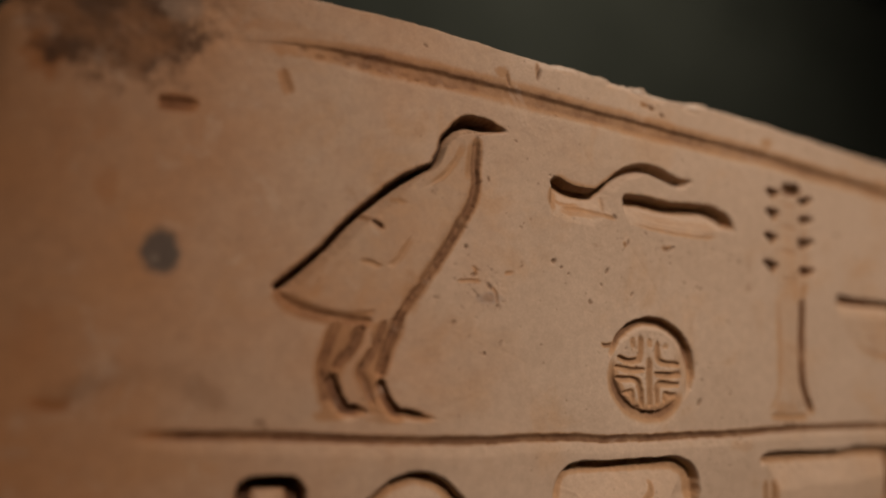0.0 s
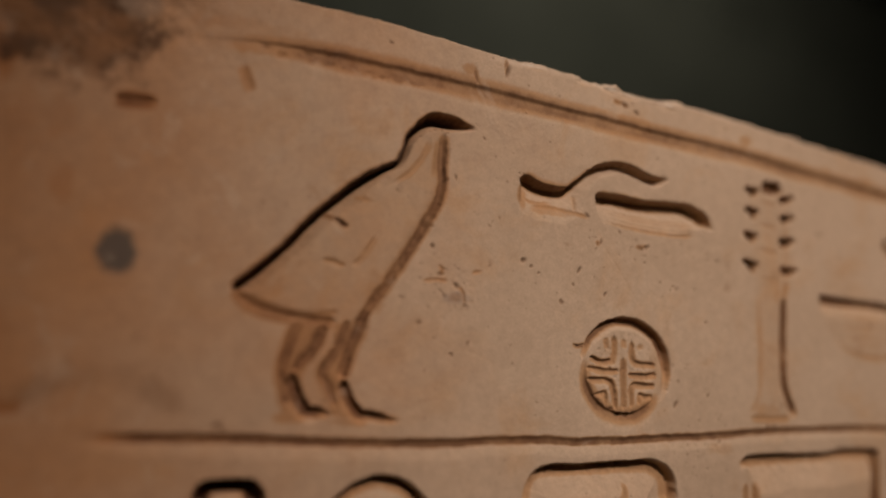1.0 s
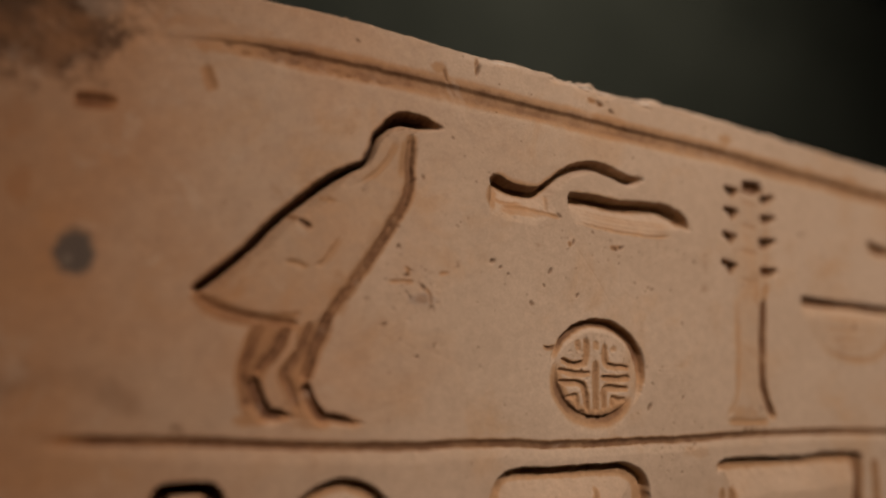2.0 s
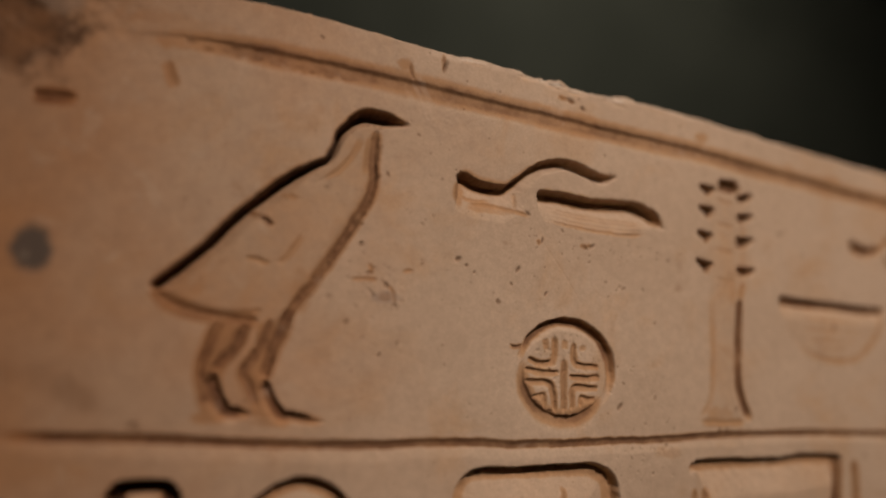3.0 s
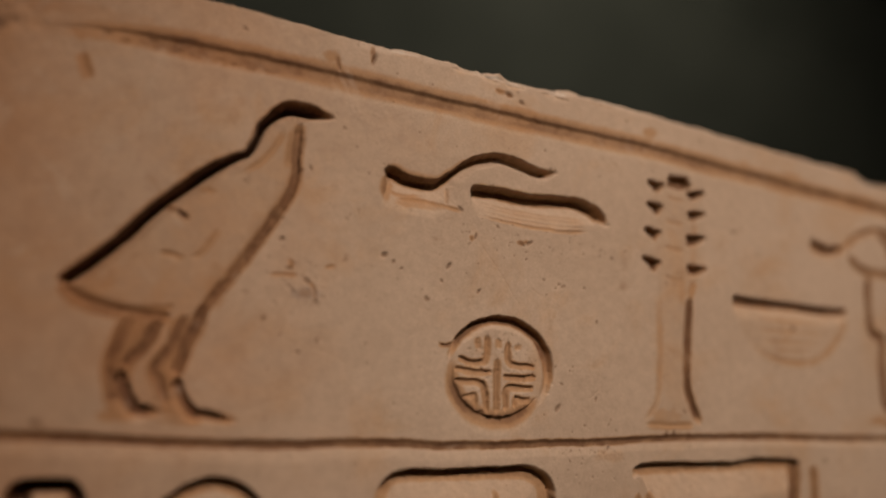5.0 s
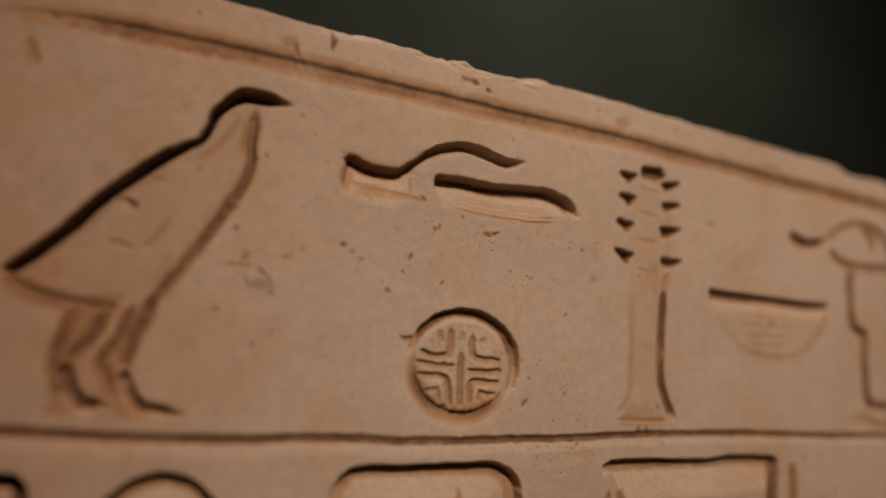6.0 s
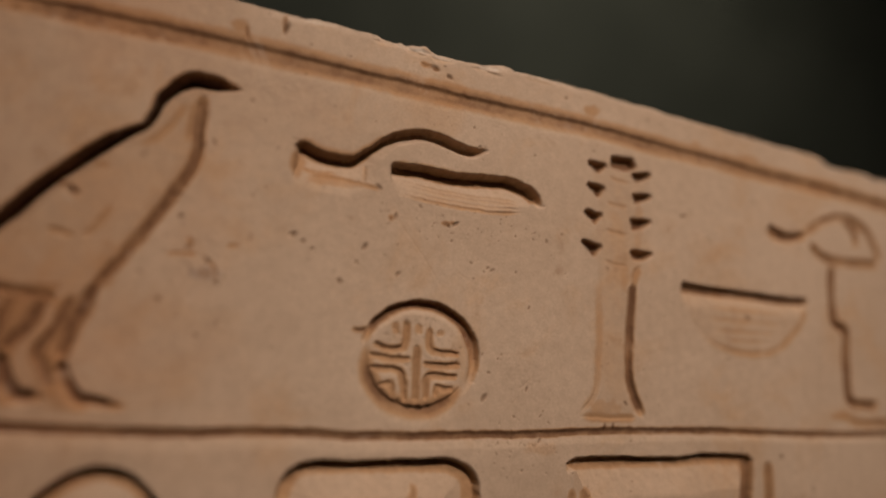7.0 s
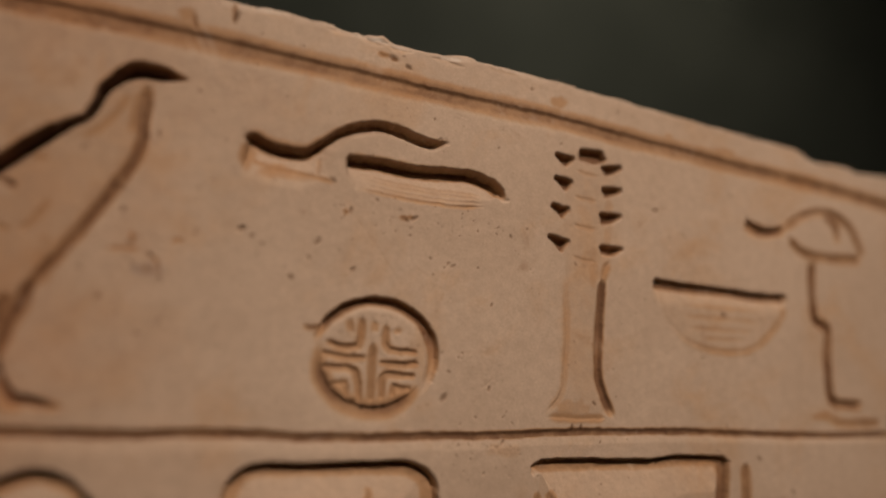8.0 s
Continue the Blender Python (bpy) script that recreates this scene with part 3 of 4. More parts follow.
# -- notched pillar --
def pillar():
    who = sign("notched_pillar_sign")
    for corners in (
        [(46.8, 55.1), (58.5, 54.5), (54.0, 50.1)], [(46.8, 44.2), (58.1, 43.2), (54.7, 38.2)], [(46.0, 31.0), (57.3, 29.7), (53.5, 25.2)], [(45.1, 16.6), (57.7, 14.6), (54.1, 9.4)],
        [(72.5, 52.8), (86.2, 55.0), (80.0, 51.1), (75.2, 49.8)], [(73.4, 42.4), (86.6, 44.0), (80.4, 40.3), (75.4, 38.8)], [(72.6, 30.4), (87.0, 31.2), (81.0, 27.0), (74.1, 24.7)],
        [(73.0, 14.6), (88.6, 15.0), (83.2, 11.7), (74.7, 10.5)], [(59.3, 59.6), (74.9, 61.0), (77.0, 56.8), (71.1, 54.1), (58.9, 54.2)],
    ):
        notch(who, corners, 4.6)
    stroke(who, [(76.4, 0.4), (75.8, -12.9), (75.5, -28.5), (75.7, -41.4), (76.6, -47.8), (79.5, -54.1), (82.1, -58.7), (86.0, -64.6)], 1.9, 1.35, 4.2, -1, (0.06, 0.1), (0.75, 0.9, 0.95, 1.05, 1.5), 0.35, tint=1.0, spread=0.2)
    stroke(who, [(80.8, 8.4), (77.7, 4.8), (76.6, 0.4), (76.2, -3.6)], 0.7, 0.9, 2.6, -1, (0.3, 0.1), tint=0.6)
    stroke(who, [(55.5, 5.9), (57.5, -19.6), (57.9, -39.7), (57.2, -52.1), (53.2, -58.3), (48.4, -63.2)], 0.45, 0.8, 3.0, 1, (0.3, 0.1), tint=0.36)
    stroke(who, [(48.4, -63.9), (71.0, -64.3), (83.0, -63.6)], 0.5, 0.8, 2.5, 1, (0.2, 0.2), tint=0.55)
    for v in (48.0, 35.5, 22.0, 7.0):
        stroke(who, [(57.9, v + 1.0), (65.5, v + 0.2), (72.8, v)], 0.3, 0.6, 2.2, -1, (0.2, 0.2), tint=0.3)
    for u in (63.0, 67.5):
        pit(u, -68.4, 1.2, 0.6, 2.4, 1.4)
    claim(who, [(48.3, 54.8), (59.3, 58.8), (75.4, 58.9), (85.6, 54.0), (74.7, 36.1), (87.2, 14.1), (75.2, 2.1), (73.8, -44.1), (83.3, -63.4), (48.7, -63.2), (57.6, -49.1), (55.9, 6.1), (46.7, 15.1), (56.7, 26.1)], 0.15)


# -- bowl and mouth-shaped signs at the far end --
def bowl():
    who = sign("bowl_sign")
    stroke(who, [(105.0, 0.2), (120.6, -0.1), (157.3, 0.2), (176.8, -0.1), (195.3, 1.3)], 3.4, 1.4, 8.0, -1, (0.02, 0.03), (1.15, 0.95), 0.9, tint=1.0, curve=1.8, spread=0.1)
    stroke(who, [(193.4, -0.8), (188.9, -11.7), (176.6, -22.9), (164.9, -28.6), (146.1, -29.8), (128.0, -26.2), (113.9, -16.3), (108.6, -7.2)], 0.34, 1.0, 3.4, -1, (0.05, 0.45), (1.0, 0.6), tint=0.46)
    for v, a, b in ((-7.9, 113, 187), (-13.4, 116, 184), (-18.9, 122, 178), (-23.5, 133, 169)):
        stroke(who, [(a, v - 0.4), ((a + b) / 2, v), (b, v + 0.6)], 0.13, 0.6, 1.6, -1, (0.25, 0.25), tint=0.34)
    claim(who, [(105.7, 0.1), (194.8, 1.1), (189.0, -12.0), (176.9, -23.1), (161.5, -29.2), (143.1, -30.2), (125.6, -25.1), (113.1, -16.0)], 0.16)


def eye():
    who = sign("eye_sign")
    stroke(who, [(164.6, 38.4), (170.0, 36.6), (177.7, 35.6), (187.3, 36.9), (195.4, 40.4)], 3.0, 1.5, 2.6, -1, (0.03, 0.2), (1.8, 1.3, 1.0), 0.5, tint=0.95)
    stroke(who, [(191.7, 38.0), (199.9, 44.3), (209.2, 49.4), (221.1, 53.0), (233.1, 52.4), (244.3, 47.3), (251.0, 39.2), (255.1, 30.1)], 1.3, 1.6, 2.8, -1, (0.08, 0.05), (0.8, 0.9, 1.0, 1.2, 1.0), 0.4, tint=0.84)
    stroke(who, [(195.3, 35.6), (203.3, 29.6), (212.4, 27.2), (227.5, 27.1), (254.1, 29.0)], 1.3, 1.6, 2.8, 1, (0.08, 0.05), (0.9, 1.1, 1.0), 0.4, tint=0.84)
    stroke(who, [(223.4, 51.0), (232.0, 46.9), (234.2, 39.7), (233.5, 33.9)], 1.2, 1.5, 2.8, -1, (0.1, 0.3), (1.4, 1.0, 0.7), tint=0.86)
    claim(who, [(196.0, 38.4), (220.3, 53.5), (234.7, 53.6), (250.6, 40.6), (258.2, 29.5), (220.0, 26.4)])


def seat():
    who = sign("stepped_seat_sign")
    stroke(who, [(214.2, 25.4), (213.0, 10.8), (214.0, -1.9), (216.1, -8.8), (223.0, -11.4), (225.0, -15.3), (224.6, -29.6), (225.6, -46.7), (228.8, -51.9), (235.0, -53.0), (251.5, -53.3)],
           2.0, 1.9, 2.8, -1, (0.04, 0.03), tint=0.96, flat=0.4)
    stroke(who, [(220.3, -60.9), (237.0, -63.0), (262.0, -62.1)], 0.5, 1.2, 3.0, -1, (0.3, 0.0), tint=0.76)


def lower_row():
    who = sign("small_square_sign")
    # tint in this row darkens the cut walls as painted shade
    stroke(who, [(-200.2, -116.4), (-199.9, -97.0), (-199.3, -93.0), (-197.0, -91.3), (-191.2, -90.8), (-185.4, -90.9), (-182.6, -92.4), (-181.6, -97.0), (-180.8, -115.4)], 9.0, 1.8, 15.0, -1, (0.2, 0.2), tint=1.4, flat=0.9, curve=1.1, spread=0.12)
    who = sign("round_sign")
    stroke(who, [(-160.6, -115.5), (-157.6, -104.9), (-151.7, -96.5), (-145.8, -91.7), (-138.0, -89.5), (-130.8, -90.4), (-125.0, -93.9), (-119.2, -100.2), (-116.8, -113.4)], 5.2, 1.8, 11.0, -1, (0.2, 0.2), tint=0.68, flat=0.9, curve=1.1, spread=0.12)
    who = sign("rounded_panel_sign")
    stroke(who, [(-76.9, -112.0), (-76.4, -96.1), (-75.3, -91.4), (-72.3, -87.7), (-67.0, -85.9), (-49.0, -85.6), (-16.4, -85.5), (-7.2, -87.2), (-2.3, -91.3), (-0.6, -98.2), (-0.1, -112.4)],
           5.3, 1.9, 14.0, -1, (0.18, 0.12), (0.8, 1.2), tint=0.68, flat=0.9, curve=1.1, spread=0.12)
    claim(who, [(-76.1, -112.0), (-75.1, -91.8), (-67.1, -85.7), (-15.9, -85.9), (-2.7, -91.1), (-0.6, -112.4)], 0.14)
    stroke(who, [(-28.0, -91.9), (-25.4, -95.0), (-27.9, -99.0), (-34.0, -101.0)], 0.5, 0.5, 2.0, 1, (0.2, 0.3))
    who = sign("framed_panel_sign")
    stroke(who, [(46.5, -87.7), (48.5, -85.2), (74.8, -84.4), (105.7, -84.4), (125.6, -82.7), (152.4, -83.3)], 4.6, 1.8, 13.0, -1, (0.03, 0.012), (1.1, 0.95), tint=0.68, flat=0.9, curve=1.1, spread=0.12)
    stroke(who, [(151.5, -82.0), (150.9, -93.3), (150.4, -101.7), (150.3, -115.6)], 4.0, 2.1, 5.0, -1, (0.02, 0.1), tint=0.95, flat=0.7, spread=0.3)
    stroke(who, [(53.5, -94.1), (54.4, -99.5), (55.2, -114.8)], 1.9, 1.6, 3.2, 1, (0.12, 0.1), tint=0.76)
    stroke(who, [(47.2, -93.4), (47.6, -102.6), (47.8, -114.8)], 0.6, 0.8, 2.4, 1, (0.2, 0.1), tint=0.76)
    claim(who, [(47.9, -85.3), (150.3, -83.8), (149.9, -115.6), (48.2, -114.8)], 0.16)
    who = sign("upright_line_sign")
    stroke(who, [(164.3, -82.9), (164.9, -92.1), (165.4, -102.0), (165.9, -115.7)], 1.7, 1.6, 3.6, -1, (0.1, 0.1), tint=0.74)


def weathering():
    """Knocks, pits, scratches and the uneven dressing of the face."""
    global cut
    face = 0
    for u, v, size, depth, long, turn in (
        (-124.6, 3.3, 1.2, 0.8, 1.2, 0.5), (-83.9, 1.3, 1.6, 0.9, 1.2, 0.3), (-80.2, -0.9, 0.9, 0.6, 1.5, 0.6), (-76.3, -3.4, 0.9, 0.6, 1.2, 0.3), (-55.8, -0.2, 1.3, 0.6, 2.0, 1.0),
        (-40.8, -9.4, 1.1, 0.7, 1.8, 1.0), (-114.0, -40.0, 0.9, 0.8, 1.2, 0.0), (-44.1, 14.1, 1.0, 0.6, 2.6, 1.4), (-17.3, 14.7, 1.2, 0.8, 2.2, 0.8), (-20.5, 13.2, 0.8, 0.6, 1.6, 0.2),
        (-88.4, -34.9, 0.6, 0.5, 1.2, 0.0), (19.9, -17.9, 0.9, 0.6, 1.9, 1.2), (21.2, -53.0, 1.0, 0.6, 2.0, 1.2),
    ):
        pit(u, v, size, depth, long, turn)
    for u, v, size, depth, long, turn in (
        (-120.5, -8.0, 1.3, 0.6, 1.7, 0.1), (-113.5, -12.5, 1.4, 0.7, 1.7, -1.0), (-109.4, -20.2, 0.9, 0.6, 1.4, 0.0), (-127.6, -28.0, 1.4, 0.4, 1.2, 0.0),
        (12.7, -2.9, 0.7, 0.6, 1.0, 0.0), (-32.8, 82.0, 2.0, 0.9, 1.8, -0.2), (-25.9, 79.6, 1.6, 0.8, 1.6, -0.2), 
        (-96.1, 83.5, 1.2, 1.4, 3.6, 1.4), (-12.3, 59.0, 0.8, 0.5, 1.6, 1.2), (-148.2, 86.2, 0.9, 0.6, 1.8, -0.5),
        (29.5, -74.8, 1.0, 0.8, 2.0, 0.9),
    ):
        pit(u, v, size, depth, long, turn)
    for points, depth, gentle in (
        ([(-63.0, 87.9), (-54.4, 87.9), (-47.3, 87.6)], 1.5, 1.5), ([(-50.0, 88.0), (-44.0, 87.4), (-40.0, 86.6), (-36.0, 86.8)], 1.8, 1.9), ([(-37.0, 87.2), (-32.5, 86.2), (-28.0, 86.6), (-23.0, 87.2)], 1.6, 1.7),
        ([(-17.0, 86.2), (-11.0, 86.8), (-6.7, 86.5), (0.8, 85.8)], 1.9, 2.2), ([(-90.0, 88.6), (-82.0, 88.2), (-76.0, 88.8)], 0.6, 1.2), ([(8.0, 88.6), (20.0, 88.0), (30.0, 88.6)], 0.5, 1.6),
        ([(-41.0, 83.6), (-37.1, 82.0), (-33.0, 83.6)], 0.9, 1.6),
    ):
        stroke(0, points, depth * 0.36, 0.6, gentle, -1, (0.25, 0.3), (0.8, 1.3, 0.9, 1.2), tint=0.16, spread=0.2)
    for u, v, ru, rv, amount in (
        (47.0, 80.4, 5.5, 3.4, 0.55), (-113.5, 81.0, 4.0, 3.4, 0.55), (-37.0, 82.4, 3.4, 1.4, 0.8), (-32.5, 81.6, 1.8, 1.2, 0.8),
        (-97.0, 86.5, 1.0, 4.0, 0.9), (-57.0, 69.6, 2.2, 1.6, 0.7), (-9.0, 68.4, 2.0, 1.4, 0.7), (112.0, 76.0, 4.5, 3.0, 0.4), (150.0, 74.0, 9.0, 4.0, 0.45),
        (-46.0, 13.4, 1.4, 1.8, 0.9), (-260.5, 34.5, 6.0, 10.0, 0.22), (-257.0, 13.0, 5.0, 9.0, 0.28), (-272.0, 30.0, 7.0, 16.0, 0.2), (-283.0, 58.0, 7.0, 12.0, 0.6), (-281.5, 55.5, 3.2, 3.6, 0.95), (-272.0, -42.0, 9.0, 12.0, 0.2),
    ):
        dab(u, v, ru, rv, amount)
    for u, v, ru, rv, amount in (
        (-22.0, 14.2, 2.6, 1.2, 0.9), (-19.0, 15.0, 1.4, 1.0, 0.9), (63.0, -60.0, 12.0, 5.0, 0.36), (71.0, 2.0, 4.0, 9.0, 0.3), (78.0, 20.0, 3.0, 7.0, 0.3), (78.0, 33.0, 3.0, 5.0, 0.3), (-172.0, -66.5, 9.0, 2.2, 0.5), (-150.0, -67.0, 10.0, 1.8, 0.45),
        (120.0, 22.0, 14.0, 9.0, 0.16), (-113.0, -17.0, 3.0, 2.6, 0.5), (30.0, -78.0, 9.0, 3.0, 0.25), (222.0, -60.0, 12.0, 3.0, 0.5), (-186.0, -20.0, 9.0, 6.0, 0.34), (-166.0, -22.0, 16.0, 6.0, 0.26), (-146.0, -16.0, 6.0, 9.0, 0.36), (-134.0, 8.0, 5.0, 10.0, 0.30), (-264.6, -64.9, 7.0, 2.5, 0.6), (-85.0, 29.0, 3.0, 6.0, 0.45), (-72.0, 24.5, 14.0, 2.0, 0.35), (-205.0, 81.5, 26.0, 4.0, 0.24),
    ):
        dab(u, v, ru, rv, amount)
    for u, v in zip(range(-200, -100, 7), np.interp(range(-200, -100, 7), [p[0] for p in TOP_LINE], [p[1] for p in TOP_LINE])):
        dab(u, float(v) - 2.8, 10.0, 3.2, 0.82 if -186 < u < -130 else 0.5)
    for u, v, size, depth, long, turn in LIPS:
        pit(u, v, size, depth, long, turn, dirt=0.15)
    r = random.Random(11)
    for k in range(210):
        u, v, size = r.uniform(-200, 240), r.uniform(-112, 84), min(1.5, 0.34 * r.paretovariate(2.4))
        for _ in range(1 + (k % 7 == 0) + (k % 11 == 0)):
            pit(u, v, size * r.uniform(0.7, 1.1), r.uniform(0.15, 0.4) * size, r.uniform(1, 2.4), r.uniform(0, 3.1), dirt=r.uniform(0.75, 1.0))
            u, v = u + r.gauss(0, 1.4), v + r.gauss(0, 1.4)
    # hair scratches left by cleaning
    for k in range(46):
        u, v, run, way = r.uniform(-185, 150), r.uniform(-66, 64), r.uniform(3, 13), r.gauss(0.1, 0.5)
        stroke(face, [(u, v), (u + run * 0.5 * math.cos(way), v + run * 0.5 * math.sin(way) + r.uniform(-0.4, 0.4)), (u + run * math.cos(way), v + run * math.sin(way))],
               r.uniform(0.04, 0.11), 0.25, 0.45, 0, (0.3, 0.3), tint=r.uniform(0.0, 0.12), more=True)
    for _ in range(45):
        u, v = r.gauss(-117, 10), r.gauss(-12, 7)
        pit(u, v, r.uniform(0.35, 1.0), r.uniform(0.12, 0.4), r.uniform(1, 3.0), r.uniform(0, 3.1), dirt=0.4)
    for _ in range(45):
        u, v = r.gauss(19, 14), r.gauss(-78, 7)
        pit(u, v, r.uniform(0.3, 0.8), r.uniform(0.15, 0.5), r.uniform(1, 2.2), r.uniform(0, 3.1), dirt=0.55)
    for _ in range(40):
        u, v = r.uniform(-52, 24), r.gauss(15, 4)
        pit(u, v, r.uniform(0.3, 0.6), r.uniform(0.12, 0.4), r.uniform(1, 2.2), r.uniform(0, 3.1))
    for a, b, c, d, depth in (
        (-46.4, 16.0, -19.3, -15.8, 0.22), (-128.5, -11.5, -116.0, -10.7, 0.5), (-113.0, -12.0, -109.2, -20.4, 0.5), (-121.9, -4.6, -119.8, -8.4, 0.4), (-107.6, -6.9, -102.4, -5.3, 0.4), (-118.0, -19.5, -110.0, -18.6, 0.3),
        (-116.2, -34.4, -89.2, -45.7, 0.10), (-138.2, -30.3, -109.5, -38.4, 0.10), (17.2, -54.0, 25.2, -46.0, 0.36), (11.2, -64.1, 18.2, -55.0, 0.3), (0.9, -39.9, 31.2, -38.0, 0.12),
        (-57.5, 55.5, -49.6, 69.2, 0.15), (-95.1, 53.9, -75.3, 65.4, 0.10), (101.0, 36.1, 149.8, 40.3, 0.10),
    ):
        stroke(face, [(a, b), ((a + c) / 2 + 0.8, (b + d) / 2 + 0.5), (c, d)], depth * (0.45 if depth < 0.4 else 1.0), 0.3, 0.45 if depth < 0.4 else 0.7, 0, (0.25, 0.25), tint=0.08 if depth < 0.4 else 0.5)
    stroke(face, [(-111.6, 82.4), (-110.4, 78.4), (-109.6, 74.6)], 0.5, 0.4, 0.9, 0, (0.2, 0.2), tint=0.85)
    # a short bar-shaped cut and a blunt scrape near the worn end
    stroke(face, [(-245.6, 44.8), (-238.6, 45.4), (-230.0, 45.6)], 1.0, 2.2, 3.0, -1, (0.06, 0.25), (0.8, 0.85, 0.7), 0.2, tint=0.9, spread=0.5)
    stroke(face, [(-204.4, 66.6), (-202.0, 61.0), (-199.0, 54.6)], 0.5, 1.2, 2.0, 0, (0.25, 0.25), tint=0.66)
    # crumbled spots along the start of the upper line
    for u, v, size, depth, long, turn in ((-190.3, 72.6, 2.6, 1.2, 1.3, 0.0), (-180.6, 74.6, 2.0, 0.9, 1.5, 0.2), (-196.5, 74.5, 2.0, 0.9, 1.6, 0.1), (-172.0, 72.4, 2.2, 0.8, 1.8, 0.0), (-156.0, 71.6, 1.8, 0.7, 2.0, -0.1), (-150.6, 70.4, 1.4, 0.6, 1.6, 0.0)):
        pit(u, v, size, depth * 0.6, long, turn, dirt=0.4)
    uneven = 0.42 * field(U, V, 46.0, 41) + 0.16 * field(U, V, 15.0, 42) + 0.055 * field(U, V, 5.0, 43) + 0.022 * field(U, V, 1.7, 44) + 0.012 * field(U, V, 0.8, 45)
    # broad dressing marks, slanting
    a, b = 0.9 * U + 0.4 * V, 0.9 * V - 0.4 * U
    uneven += 0.05 * field(a / 5, b, 2.4, 46)
    # scuffed patches with a crumbly skin
    for u, v, ru, rv in ((-110.0, -13.0, 17.0, 9.0), (20.0, -50.0, 17.0, 15.0), (24.0, -77.0, 18.0, 6.0), (-30.0, 17.0, 34.0, 5.0), (-38.0, 80.0, 18.0, 4.0), (-72.0, 21.0, 16.0, 3.5), (-100.0, 58.0, 15.0, 9.0)):
        patch = np.clip(1.1 - np.hypot((U - u) / ru, (V - v) / rv) + 0.4 * field(U, V, 6.0, 81), 0, 1)
        uneven += patch * (0.10 * np.abs(field(U, V, 2.2, 82)) + 0.08 * field(U, V, 1.1, 83))
    # crumbled corner
    ruin = np.clip(1.25 - np.hypot((U + 257) / 42, (V - 77) / 28) + 0.35 * field(U, V, 9.0, 47), 0, 1)
    uneven += ruin * (0.8 + 0.7 * field(U, V, 9.0, 48) + 0.3 * field(U, V, 3.2, 49) + 0.08 * field(U, V, 1.1, 50))
    # spalls under the crest
    top = crest[:, None] - V
    spall = smooth((4.2 - top) / 3.5) * np.clip(field(U, V * 0.5, 13.0, 51) + 0.2, 0, 1) * chips[:, None]
    uneven += spall * (1.0 + 0.4 * field(U, V, 2.0, 52))
    for u, v, ru, rv, tilt in ((-82.0, 90.2, 14.0, 1.3, 0.04), (-47.0, 88.9, 15.0, 1.4, -0.03), (-32.0, 87.8, 9.0, 1.0, 0.0), (-8.0, 88.4, 8.5, 1.3, 0.04), (18.0, 89.6, 12.0, 0.6, 0.0)):
        away = np.hypot((U - u) / ru, (V - v - tilt * (U - u)) / rv) + 0.25 * field(U, V, 4.0, 73) + 0.12 * field(U, V, 1.2, 74)
        spall = np.maximum(spall, 1.3 * (1 - smooth((away - 0.5) / 0.6)))
        uneven += 0.35 * (1 - smooth((away - 0.5) / 0.7)) * (1 + 0.5 * field(U, V, 3.0, 75))
    # the end of the block is rounded off
    uneven += 7.0 * np.clip((-290 - U) / 16, 0, 1) ** 2
    cut += uneven
    return spall


chick(), viper(), disc(), pillar(), bowl(), eye(), seat(), lower_row()
broken = weathering()

# crest rows bend over to the top of the block
turns = np.linspace(0, math.pi / 2, 7)[1:]
backs = np.array([2.0, 4.0, 7.0, 11.0, 17.0, 26.0, 40.0, 57.0, THICK])
base_v, base_y = V[:, -1], cut[:, -1]
rim_v = np.concatenate([base_v[:, None] + edge_round[:, None] * np.sin(turns), np.repeat((base_v + edge_round)[:, None], len(backs), 1)], 1)
rim_y = np.concatenate([base_y[:, None] + edge_round[:, None] * (1 - np.cos(turns)), base_y[:, None] * np.linspace(1, 0, len(backs)) + edge_round[:, None] + backs], 1)
rim_u = np.repeat(columns[:, None], rim_v.shape[1], 1)
rough_top = 0.9 * field(rim_u, rim_y, 8.0, 61) + 0.45 * field(rim_u, rim_y, 2.4, 62) + 0.2 * field(rim_u, rim_y, 1.0, 63)
rim_v += rough_top * np.clip((rim_y - base_y[:, None]) / 4, 0, 1) * (0.4 + 0.9 * chips[:, None]) - 0.02 * np.clip(rim_y, 0, 60)
ALL_U, ALL_V, ALL_Y = np.hstack((U, rim_u)), np.hstack((V, rim_v)), np.hstack((cut, rim_y))
ALL_Y = ALL_Y + bend(ALL_U)
PIGMENT_SHADE = np.hstack((pigment_shade, np.zeros(rim_u.shape)))
GRIME = np.hstack((grime, np.zeros(rim_u.shape)))
BROKEN = np.hstack((broken, np.repeat(chips[:, None] * 0.25, rim_u.shape[1], 1)))
SIGNS.append("crest")
OWNER = np.hstack((owner, np.full(rim_u.shape, len(SIGNS) - 1)))
rows = ALL_U.shape[1]
places = np.stack((ALL_U, ALL_Y, ALL_V), -1) * 0.001
du, dv = np.gradient(places, axis=0), np.gradient(places, axis=1)
normals = np.cross(du, dv)
normals /= np.linalg.norm(normals, axis=-1, keepdims=True) + 1e-12
places, normals = places.reshape(-1, 3), normals.reshape(-1, 3)
index = np.arange(NU * rows).reshape(NU, rows)
quads = np.stack((index[:-1, :-1], index[1:, :-1], index[1:, 1:], index[:-1, 1:]), -1).reshape(-1, 4)
quad_owner = OWNER[:-1, :-1].reshape(-1)


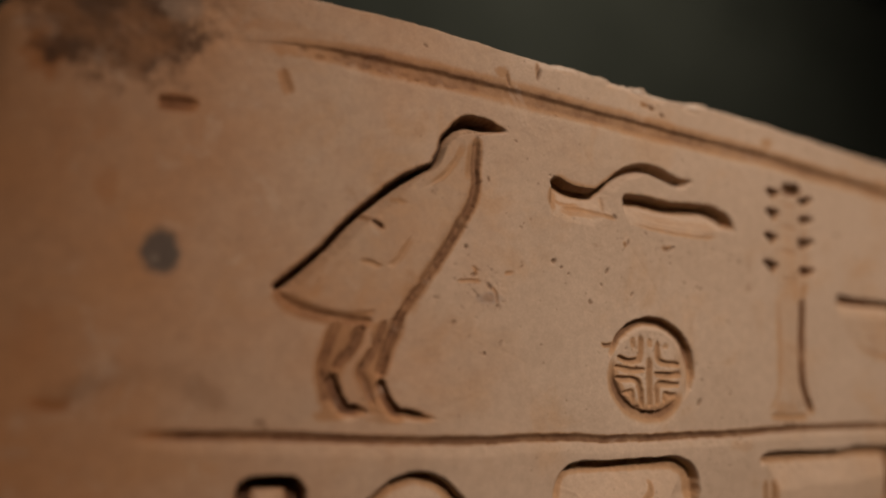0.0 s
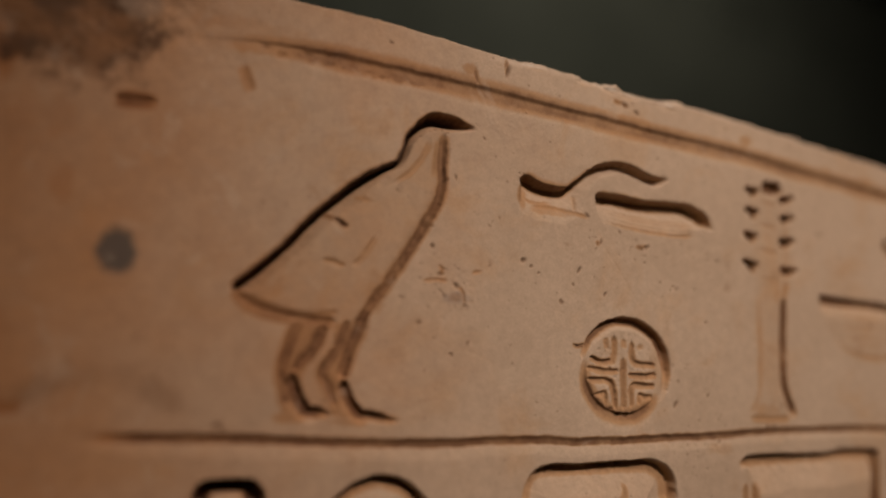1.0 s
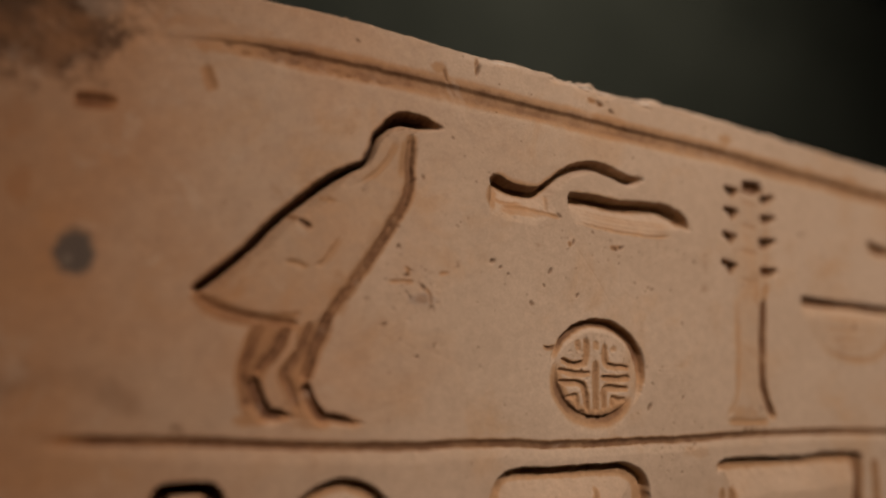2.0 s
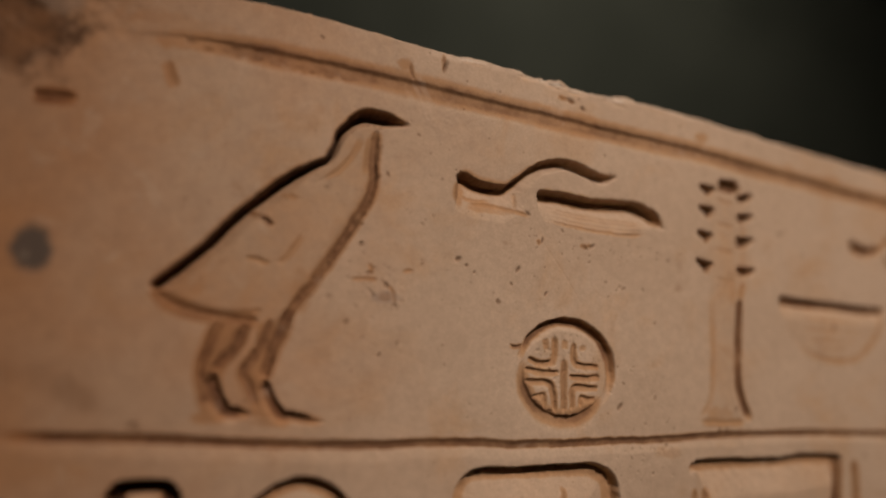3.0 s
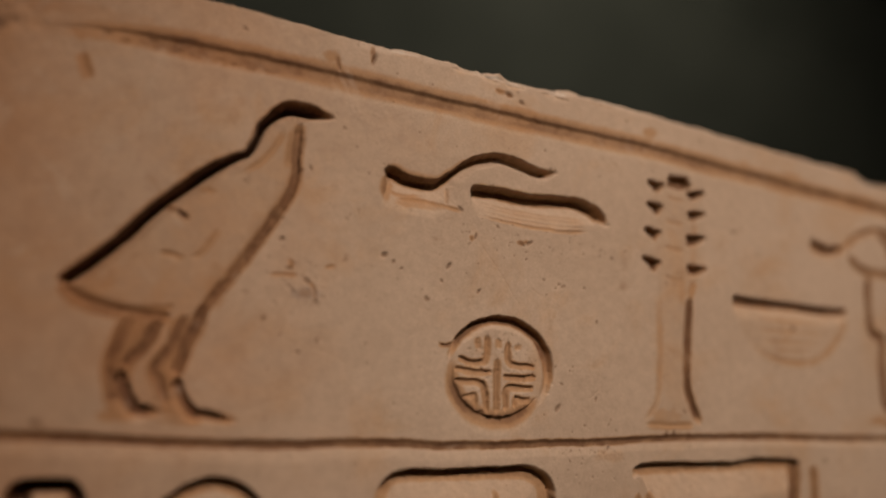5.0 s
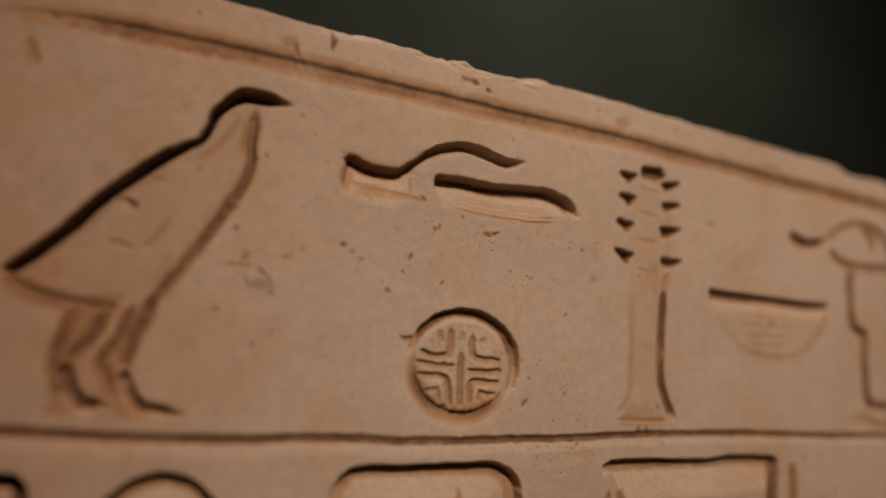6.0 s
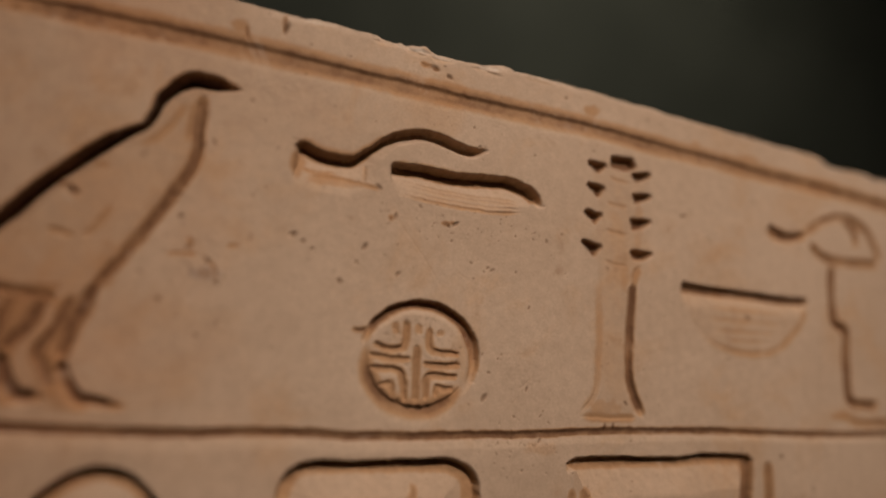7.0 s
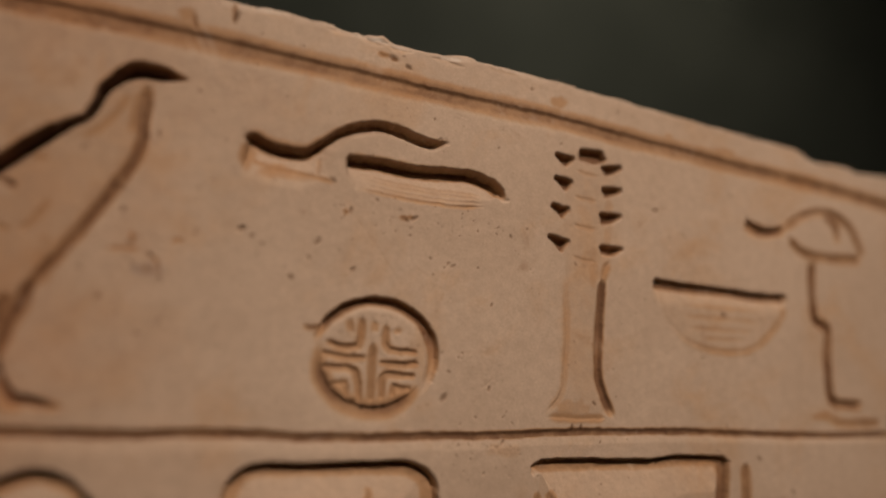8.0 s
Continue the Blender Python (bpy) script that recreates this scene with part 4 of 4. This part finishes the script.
def sheet(name, chosen, parent, label=""):
    """Some of the quads of the carved sheet as one mesh."""
    used, flat = np.unique(chosen, return_inverse=True)
    me = bpy.data.meshes.new(name)
    me.vertices.add(len(used)), me.loops.add(chosen.size), me.polygons.add(len(chosen))
    me.vertices.foreach_set("co", places[used].astype(np.float32).ravel())
    me.loops.foreach_set("vertex_index", flat.ravel().astype(np.int32))
    me.polygons.foreach_set("loop_start", np.arange(0, chosen.size, 4, dtype=np.int32))
    me.update(calc_edges=True)
    for key, values in (("pigment_shade", PIGMENT_SHADE), ("dirt", GRIME), ("broken", BROKEN)):
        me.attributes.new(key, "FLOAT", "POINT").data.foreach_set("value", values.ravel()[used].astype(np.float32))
    me.polygons.foreach_set("use_smooth", np.ones(len(chosen), bool))
    me.normals_split_custom_set_from_vertices(normals[used].tolist())
    me.materials.append(STONE)
    ob = new(name, me)
    ob.parent = parent
    if label:
        tagged(ob, label)
    return ob


LABELS = {
    "face": "smooth dressed buff limestone face with pits and scratches", "upper_border_line": "ruled groove cut below the crest", "lower_border_line": "ruled groove cut under the row of signs",
    "chick_sign": "sunk relief chick with ochre traces", "snake_sign": "deeply cut horned snake", "hatched_disc_sign": "sunk disc with nested angle cuts round a cross", "notched_pillar_sign": "pillar with four notches at each side",
    "bowl_sign": "shallow bowl under a straight cut", "eye_sign": "almond eye with a pupil line", "stepped_seat_sign": "stepped outline cut", "small_square_sign": "deep square cut with rounded corners",
    "round_sign": "deep round cut", "rounded_panel_sign": "wide cut with rounded corners", "framed_panel_sign": "wide framed rectangular cut", "upright_line_sign": "single upright cut", "crest": "broken rough crest of the stone",
}


def block_body(parent):
    """The plain rest of the block: below and beside the carved sheet, its ends, back and foot."""
    foot, right = -330.0, 360.0
    y = 0.35
    bm = bmesh.new()

    def quad(*corners):
        bm.faces.new([bm.verts.new(Vector(c) * 0.001) for c in corners])

    stops = [*np.arange(U0, -40, 16.0), -40.0, right]
    for a, b in zip(stops[:-1], stops[1:]):
        ya, yb = y + float(bend(a)), y + float(bend(b))
        quad((a, ya, foot), (b, yb, foot), (b, yb, V0), (a, ya, V0))
    quad((U1, y, V0), (right, y, V0), (right, y, 82), (U1, y, 82))
    quad((U1, y, 82), (right, y, 82), (right, THICK, 81), (U1, THICK, 81))
    quad((right, y, foot), (right, THICK, foot), (right, THICK, 82), (right, y, 82))
    quad((U0, THICK, foot), (U0, THICK, 55), (right, THICK, 82), (right, THICK, foot))
    quad((U0, y, foot), (U0, THICK, foot), (right, THICK, foot), (right, y, foot))
    y = y + float(bend(U0))
    quad((U0, y, foot), (U0, y, V0), (U0, THICK, V0), (U0, THICK, foot))
    # the worn end follows the carved sheet
    end = [Vector(places[k]) for k in index[0, :NV:8]] + [Vector(places[index[0, NV - 1]])]
    for p, q in zip(end[:-1], end[1:]):
        bm.faces.new([bm.verts.new(c) for c in (p, (p.x, THICK * 0.001, p.z), (q.x, THICK * 0.001, q.z), q)])
    me = bpy.data.meshes.new("body")
    bm.to_mesh(me), bm.free()
    me.materials.append(STONE)
    ob = new("body", me)
    ob.parent = parent
    return ob


relief = new("carved_stone_block")
relief.location = ORIGIN
tagged(relief, "buff limestone block carved with sunk relief signs, standing on a plinth", "carved stone")
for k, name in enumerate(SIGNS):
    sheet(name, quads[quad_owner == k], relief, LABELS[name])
block_body(relief)

plinth = box("plinth", (-0.08, 0.24, 0.0), (0.74, 0.46, ORIGIN.z - 0.330), PLINTH, 0.004)
tagged(plinth, "plain dark grey painted plinth under the carved stone", "plinth")
